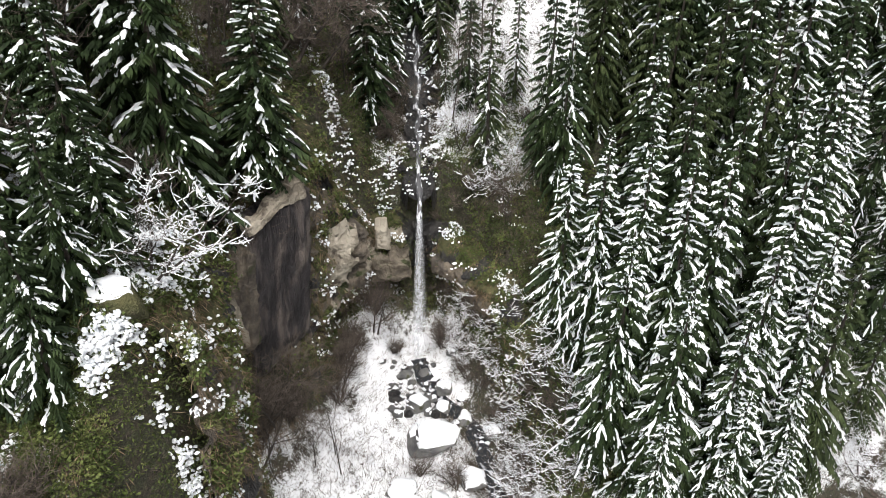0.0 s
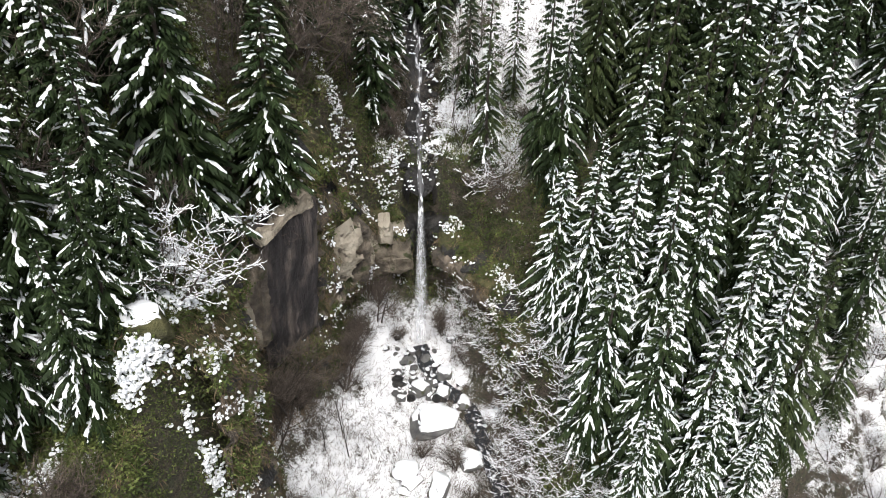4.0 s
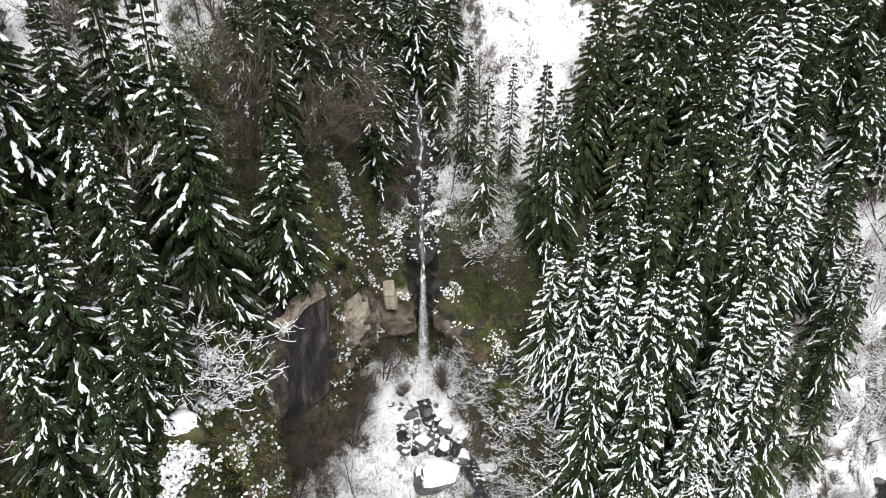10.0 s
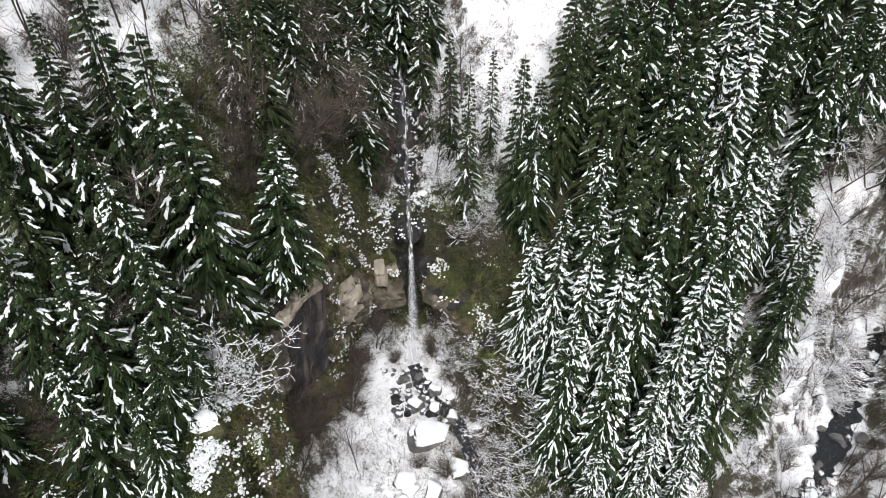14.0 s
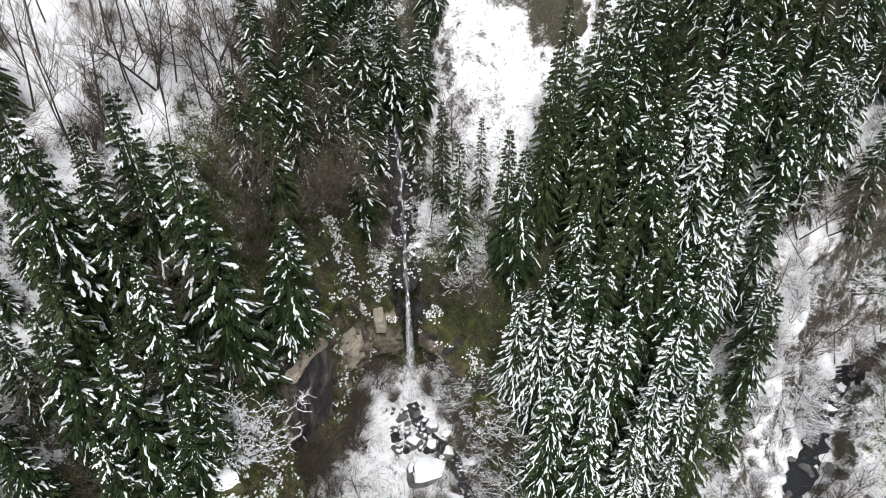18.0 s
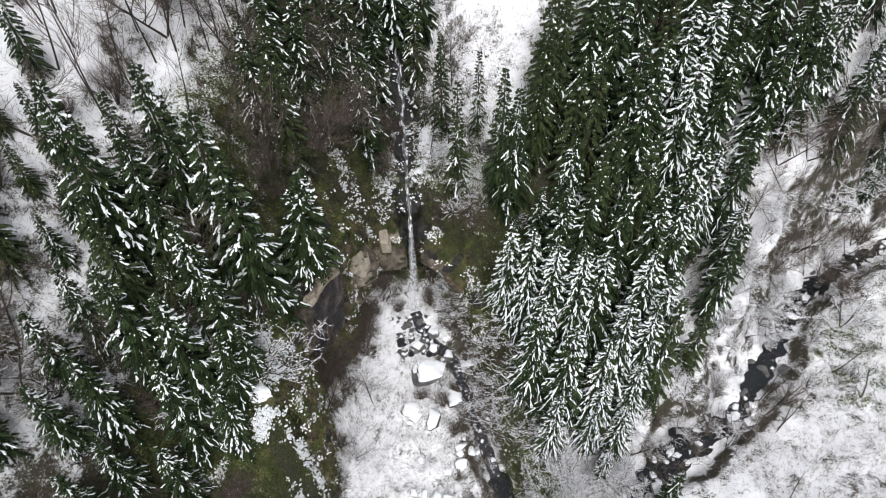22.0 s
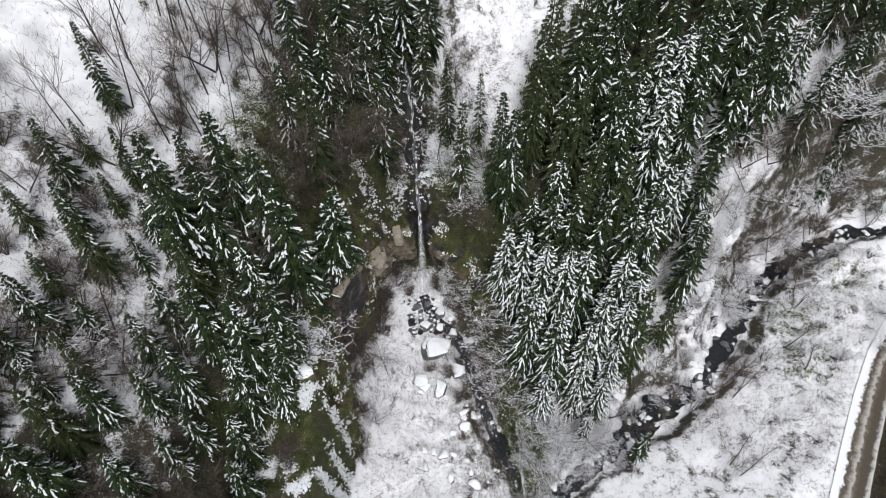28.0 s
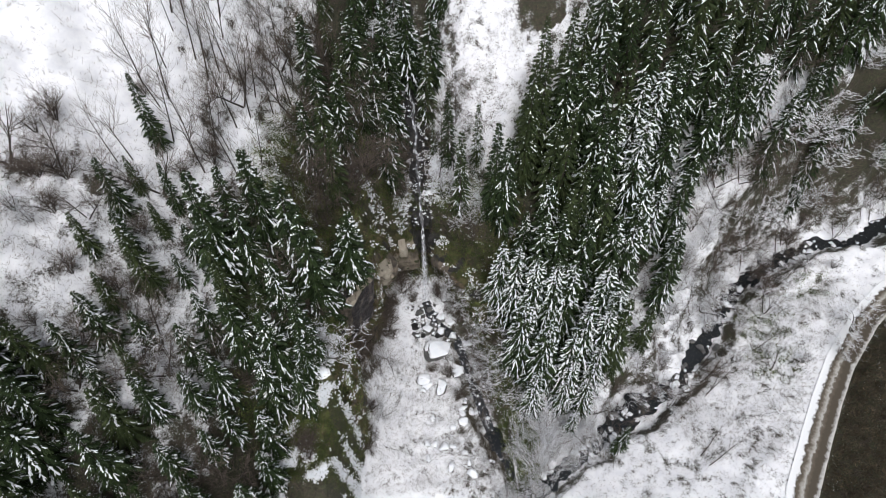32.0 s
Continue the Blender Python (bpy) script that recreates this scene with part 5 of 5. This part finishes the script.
for k in range(90):
    x, y = rnd.uniform(-42, -9), rnd.uniform(-40, -6)
    if basin(np.array([x]), np.array([y]))[0] < 2 or min(math.hypot(x - a, y - b) for a, b in placed) < 1.0:
        continue
    plant_bare(rnd.choice((5, 5, 4, 6)), x, y, rnd.uniform(0.5, 1.0))
for k in range(150):
    x, y = (rnd.uniform(7, 33), rnd.uniform(-36, -18)) if k % 3 else (rnd.uniform(22, 37), rnd.uniform(-20, -4))
    if min(math.hypot(x - a, y - b) for a, b in placed) < 0.8:
        continue
    if along(CREEK, np.array([x]), np.array([y]))[2][0] > 0 or along(CREEK, np.array([x]), np.array([y]))[0][0] < 1.3 or math.hypot(x - 9.2, y + 22.4) < 2.5:
        continue
    plant_bare(rnd.choice((6, 6, 3, 5, 2)), x, y, rnd.uniform(0.35, 0.75))
for k in range(60):
    x, y = (rnd.uniform(9.5, 31), rnd.uniform(-33, -20.5)) if k % 2 else (rnd.uniform(33, 48), rnd.uniform(-10, 14))
    if along(CREEK, np.array([x]), np.array([y]))[0][0] < 1.0 or math.hypot(x - 9.2, y + 22.4) < 2.2 or along(CREEK, np.array([x]), np.array([y]))[2][0] > 0:
        continue
    plant_bare(rnd.choice((2, 3, 3, 6)), x, y, rnd.uniform(0.45, 0.8))
bank_line = resampled(CREEK[5:13], 0.4)
for k in range(70):
    p = bank_line[rnd.randrange(len(bank_line))]
    x, y = p[0] + rnd.choice((-1, 1, 1)) * rnd.uniform(0.9, 2.6), p[1] + rnd.uniform(0.6, 2.4)
    if x > 26 and rnd.random() < 0.6 or math.hypot(x - 29, y + 20) < 3:
        continue
    plant_bare(rnd.choice((3, 6, 6, 2)), x, y, rnd.uniform(0.35, 0.65))
for k in range(46):
    u = rnd.uniform(2, 26)
    x, y = float(rim_left(np.array([u]))[0]) + rnd.uniform(0.2, 1.5), BACK - u
    if ground_z(x, y) < 2.2 and k % 5:
        continue
    plant_bare(rnd.choice((5, 5, 5, 4)), x, y, rnd.uniform(0.5, 0.95), (0, rnd.uniform(0, 25)))
for k in range(24):
    u = rnd.uniform(2, 18)
    x, y = float(rim_right(np.array([u]))[0]) + rnd.uniform(-1.5, 1.5), BACK - u
    plant_bare(rnd.choice((5, 5, 3)), x, y, rnd.uniform(0.4, 0.85))
for k in range(60):
    x = rnd.uniform(36, 82)
    y = float(np.interp(x, [34, 42, 50, 58, 71, 85], [-18, -10, -2, 3, 5, 11])) + rnd.uniform(1.5, 14)
    plant_bare(rnd.choice((4, 2, 3, 5, 4)), x, y, rnd.uniform(0.5, 1.0))
for k, t in enumerate(BARE):
    if k not in bare_used:
        for o in (*t.children_recursive, t):
            bpy.data.objects.remove(o)


# ---- ground cover that nobody could count ----
def batch(count, box, keep, seed):
    r = np.random.RandomState(seed)
    x, y = r.uniform(box[0], box[1], count), r.uniform(box[2], box[3], count)
    k = keep(x, y) > r.uniform(0, 1, count)
    x, y = x[k], y[k]
    e = 0.12
    z, zx, zy = height(x, y), height(x + e, y), height(x, y + e)
    nrm = np.stack([-(zx - z) / e, -(zy - z) / e, np.ones(len(x))], 1)
    nrm /= np.linalg.norm(nrm, axis=1)[:, None]
    return np.stack([x, y, z], 1), nrm


def strewn(name, pts, nrm, seed, per, jitter, lift, out, side, up, length, width):
    """One mesh of small pointed blades, a few round each point."""
    r = np.random.RandomState(seed)
    p, n = np.repeat(np.asarray(pts, float), per, 0), np.repeat(np.asarray(nrm, float), per, 0)
    k = len(p)
    u = lambda a: r.uniform(a[0], a[1], (k, 1))
    q = p + r.normal(0, 1, (k, 3)) * np.array(jitter) + n * u(lift)
    d = n * u(out) + r.normal(0, 1, (k, 3)) * np.array(side) + np.array([0, 0, 1.0]) * u(up)
    d /= np.linalg.norm(d, axis=1)[:, None] + 1e-6
    s = np.cross(d, r.normal(0, 1, (k, 3)))
    s *= 0.5 * u(width) / (np.linalg.norm(s, axis=1)[:, None] + 1e-6)
    d *= u(length)
    v = np.stack([q, q + 0.45 * d + s, q + d, q + 0.45 * d - s], 1).reshape(-1, 3)
    me = bpy.data.meshes.new(name)
    me.vertices.add(4 * k)
    me.vertices.foreach_set("co", v.reshape(-1))
    me.loops.add(4 * k)
    me.loops.foreach_set("vertex_index", np.arange(4 * k, dtype=np.int32))
    me.polygons.add(k)
    me.polygons.foreach_set("loop_start", np.arange(0, 4 * k, 4, dtype=np.int32))
    me.update(calc_edges=True)
    return me


def scatter(name, pts, nrm, make, mat, label, category, seed):
    if isinstance(make, dict):
        return tagged(linked(name, strewn(name, pts, nrm, seed, **make), mat), label, category, kind="stuff")
    b = Build()
    rnd = random.Random(seed)
    for p, n in zip(pts, nrm):
        make(b, Vector(p), Vector(n), rnd)
    ob = linked(name, b.mesh(name, False), mat)
    tagged(ob, label, category, kind="stuff")
    return ob


leaf_clump = dict(per=6, jitter=(0.2, 0.2, 0.13), lift=(0, 0.2), out=(0.2, 0.9), side=(1, 1, 0.8), up=(-0.6, 0.0), length=(0.1, 0.28), width=(0.07, 0.16))
twig_tuft = dict(per=3, jitter=(0.03, 0.03, 0.02), lift=(0, 0.02), out=(0.4, 0.6), side=(0.6, 0.6, 0.1), up=(0.1, 1.0), length=(0.25, 0.95), width=(0.016, 0.034))
hanging_grass = dict(per=4, jitter=(0.15, 0.15, 0.1), lift=(0.02, 0.05), out=(0.15, 0.6), side=(0.3, 0.3, 0.1), up=(-1.0, -0.3), length=(0.25, 0.8), width=(0.02, 0.05))


def snow_blob(b, p, n, rnd):
    a = rnd.uniform(0, 6.28)
    d = Vector((math.cos(a), math.sin(a), 0))
    d = (d - n * d.dot(n)).normalized()
    for _ in range(5):
        q = p + Vector((rnd.gauss(0, 0.22), rnd.gauss(0, 0.22), rnd.gauss(0, 0.04))) + n * 0.03
        b.lump(q, d + Vector((rnd.gauss(0, 0.7), rnd.gauss(0, 0.7), 0)), rnd.uniform(0.1, 0.3), rnd.uniform(0.09, 0.22), rnd.uniform(0.05, 0.11), rnd)


def rim_band(x, y):
    d = basin(x, y)
    return smooth(-0.2, 0.6, d) * smooth(14, 8, d) * smooth(-33, -27, y) * smooth(9, 3, y)


def knob(x, y):
    return smooth(-19, -16, x) * smooth(-4.5, -6.5, x) * smooth(-34, -31, y) * smooth(-17, -20, y) * (basin(x, y) > 0)


scatter("ivy", *batch(120000, (-20, 15, -35, 8), lambda x, y: rim_band(x, y) * (0.4 + 0.6 * smooth(-0.3, 0.3, waves(x, y, 3.5, 51))), 1), leaf_clump, IVY, "ivy and moss hanging over the rocks", "ivy", 2)
scatter("snow_cover", *batch(20000, (-18, 12, -36, 10), lambda x, y: np.maximum(0.5 * rim_band(x, y) * smooth(0.55, 0.75, waves(x, y, 2.6, 21)), 0), 3), snow_blob, SNOW, "clods of snow caught on the ivy and ledges", "snow", 4)
scatter("snow_cover", *batch(24000, (-11, 11, -5, 13), lambda x, y: patches_of_snow(x, y) ** 3 * smooth(-0.5, 0.2, waves(x, y, 1.1, 55)) * (basin(x, y) > 0.1), 56), snow_blob, SNOW, "patches of snow lying on the brambles", "snow", 57)
scatter("moss", *batch(42000, (-19, -7, -33, -18), lambda x, y: knob(x, y) * (0.35 + 0.6 * smooth(-0.4, 0.2, waves(x, y, 2.4, 45))), 58), dict(leaf_clump, length=(0.06, 0.17), width=(0.035, 0.09)), KNOB_MOSS, "bright green moss and ferns over the rock knob", "moss", 59)
def slanting(x, y):
    a, b = (x + 0.8 * y) / 1.28, (y - 0.8 * x) / 1.28
    return smooth(-0.05, 0.3, waves(0.5 * a, b, 2.0, 41)) * smooth(-0.25, 0.2, waves(x, y, 1.5, 44)) * smooth(-0.5, 0.0, waves(x, y, 5.0, 47))


kp, kn = batch(22000, (-19, -7, -33, -18), lambda x, y: knob(x, y) * slanting(x, y), 54)
scatter("snow_cover", kp + 0.2 * kn, kn, snow_blob, SNOW, "slanting streaks of snow on the mossy knob", "snow", 52)
rnd_l = random.Random(71)
ledge = [q for q, s in ledge_points if rnd_l.random() < (0.24 if s > 0 else 0.07) * max(0.0, 0.3 + 2.0 * noise.noise(q * 0.55))]
scatter("snow_cover", ledge, [Vector((0, -0.4, 0.9))] * len(ledge), snow_blob, SNOW, "snow caught on the ledges beside the cascade", "snow", 72)
scatter("hanging_grass", *batch(30000, (-20, 15, -35, 8), lambda x, y: rim_band(x, y) * smooth(-0.2, 0.3, waves(x, y, 4, 25)), 26), hanging_grass, DEAD, "dead brown grass among the ivy", "grass", 27)
scatter("brush", *batch(22000, (-9, 12, -30, 2), lambda x, y: smooth(0.5, -0.5, basin(x, y)) * np.where(x > 2.5, 0.75, 0.42), 5), twig_tuft, TWIG, "fine leafless brush on the snowy hollow", "brush", 6)
scatter("bramble", *batch(40000, (-16, 11, -14, 16), lambda x, y: smooth(0.2, 0.8, basin(x, y)) * smooth(0.7, 1.6, np.abs(x + 0.4)) * smooth(-0.4, 0.3, waves(x, y, 2.2, 65)) * np.where((x > 1.5) & (y > 2.5), 0.12, 1), 66), leaf_clump, BRAMBLE, "dark brambles and dead leaves on the slopes beside the cascade", "bramble", 67)
scatter("brush", *batch(30000, (-13, 11, -8, 16), lambda x, y: smooth(0.2, 0.8, basin(x, y)) * smooth(0.7, 1.6, np.abs(x + 0.4)) * np.where((x > 1.5) & (y > 2.5), 0.25, 0.8), 61), twig_tuft, TWIG, "brown leafless brush on the slopes beside the cascade", "brush", 62)
scatter("brush", *batch(9000, (34, 64, -30, 4), lambda x, y: np.where((along(ROAD, x, y)[0] > 2.2) & (along(ROAD, x, y)[2] < 0) & (along(CREEK, x, y)[0] > 1.5) & (along(CREEK, x, y)[2] > 0), 0.8, 0), 63), twig_tuft, TWIG, "thin stalks sticking out of the snowy bank", "brush", 64)
scatter("brush", *batch(16000, (-12, -4.2, -17, -5.5), lambda x, y: np.where((height(x, y) > 3.2) & (height(x, y) < 11), 0.9, 0.02), 36), twig_tuft, TWIG, "tangle of bare purple-brown twigs below the dark wall", "brush", 37)
scatter("dry_grass", *batch(5000, (-12, -4.2, -17, -5.5), lambda x, y: np.where((height(x, y) > 2.5) & (height(x, y) < 11), 0.9, 0), 38), hanging_grass, DEAD, "dead grass below the dark wall", "grass", 39)
scatter("undergrowth", *batch(95000, (-40, 64, -40, 24), lambda x, y: smooth(0.3, 1, basin(x, y)) * (0.25 + 0.4 * smooth(-0.1, 0.4, waves(x, y, 5, 28)) + 0.25 * in_forest(x, y) + 0.3 * smooth(-8, -12, x) * smooth(-8, -14, y)) * np.where((x < -12) & (y > -8), 0.4, 1) * np.where(along(CREEK, x, y)[2] > 0, 0.35, 1) * np.where(along(ROAD, x, y)[0] < 2.5, 0, 1), 7), twig_tuft, TWIG, "thin leafless undergrowth between the trees", "brush", 8)
scatter("dry_grass", *batch(14000, (-60, 66, -34, 40), lambda x, y: 0.5 * (1 - in_forest(x, y)) * smooth(1, 2, basin(x, y)) * np.where(along(ROAD, x, y)[0] < 2.5, 0, 1), 9), twig_tuft, DEAD, "tufts of dry grass sticking out of the snow", "grass", 10)

scatter("shrub_patch", *batch(16000, (36, 62, -26, 6), lambda x, y: np.clip(np.exp(-((x - 50) / 3.2) ** 2 - ((y + 9.5) / 3.5) ** 2) + np.exp(-((x - 48.5) / 2.6) ** 2 - ((y + 16.5) / 3) ** 2) + np.exp(-((x - 58) / 3.5) ** 2 - ((y + 4.5) / 2.2) ** 2), 0, 1) * smooth(-0.5, 0.4, waves(x, y, 2.5, 29)) * np.where((along(ROAD, x, y)[0] > 2.6) & (along(CREEK, x, y)[0] > 2) & (along(CREEK, x, y)[2] > 0), 1, 0), 30), leaf_clump, IVY, "low olive-green shrubs on the snowy flat", "shrub", 31)

scatter("dry_grass", *batch(36000, (38, 76, -50, -2), lambda x, y: np.where((along(ROAD, x, y)[0] > 2.1) & (along(ROAD, x, y)[0] < 16) & (along(ROAD, x, y)[2] > 0), 1, 0), 34), leaf_clump, BANK, "brown grass and bramble on the bank above the lane", "grass", 35)

# the cliff faces carry hanging grass, ivy and snow on their ledges
r = np.random.RandomState(12)
co = np.array([v.co for v in cliff_mesh.vertices])
fc = np.array([co[list(f)].mean(0) for f in faces])
fn = np.array([p.normal for p in cliff_mesh.polygons])
fn *= np.sign((fn[:, :2] * np.repeat(inward[:-1], ROWS, 0)).sum(1) + 1e-6)[:, None]
sl = np.array(slots)
green = np.array([noise.noise(Vector(p) * 0.35) for p in fc])
pick = lambda w, n: r.choice(len(fc), n, p=w / w.sum())
k = pick(np.where(sl == 3, 1.0, np.where(sl == 0, 0.25, 0.02)) * (green > -0.1), 7000)
scatter("ivy", fc[k] + r.normal(0, 0.12, (len(k), 3)), fn[k], leaf_clump, IVY, "ivy clinging to the cliff", "ivy", 21)
k = pick(np.where(sl == 3, 1.0, np.where(sl == 0, 0.6, np.where(sl == 1, 0.06, 0.03))), 7000)
scatter("hanging_grass", fc[k] + r.normal(0, 0.12, (len(k), 3)), fn[k], hanging_grass, DEAD, "dead grass and roots hanging down the cliff", "grass", 22)
k = pick((np.clip(np.abs(fn[:, 2]) - 0.2, 0, 1) * (sl != 1) + 0.05 * (sl == 3)) * (np.array([noise.noise(Vector(p) * 0.5 + Vector((9, 0, 0))) for p in fc]) > 0.12), 900)
scatter("snow_cover", fc[k] + r.normal(0, 0.1, (len(k), 3)), fn[k], snow_blob, SNOW, "clods of snow on ledges of the cliff", "snow", 23)

# ---- thin trunks lying across the bank ----
for k in range(26):
    log = Build()
    x, y = rnd.uniform(33, 50), rnd.uniform(-33, -4)
    if along(CREEK, np.array([x]), np.array([y]))[2][0] < 0 or along(ROAD, np.array([x]), np.array([y]))[0][0] < 7:
        continue
    a = rnd.uniform(0.4, 0.9)
    ln = rnd.uniform(4, 9)
    pts = []
    for i in range(7):
        t = i / 6 * ln
        px, py = x + math.cos(a) * t + 0.1 * math.sin(i), y + math.sin(a) * t
        pts.append(Vector((px, py, ground_z(px, py) + 0.12 + 0.03 * i)))
    log.tube(pts, [0.055 - 0.006 * i for i in range(7)], 6)
    for i in (2, 3, 4, 5):
        for sg in (-1, 1):
            tip = pts[i] + Vector((math.cos(a + sg * 0.6), math.sin(a + sg * 0.6), 0.25)) * rnd.uniform(0.5, 1.4)
            log.tube([pts[i], (pts[i] + tip) / 2 + Vector((0, 0, 0.04)), tip], [0.02, 0.014, 0.008], 3)
    tagged(linked("fallen_trunk", log.mesh("fallen_trunk"), BARK), "thin leafless trunk lying on the snowy bank", "fallen tree", group="trunks on the bank")
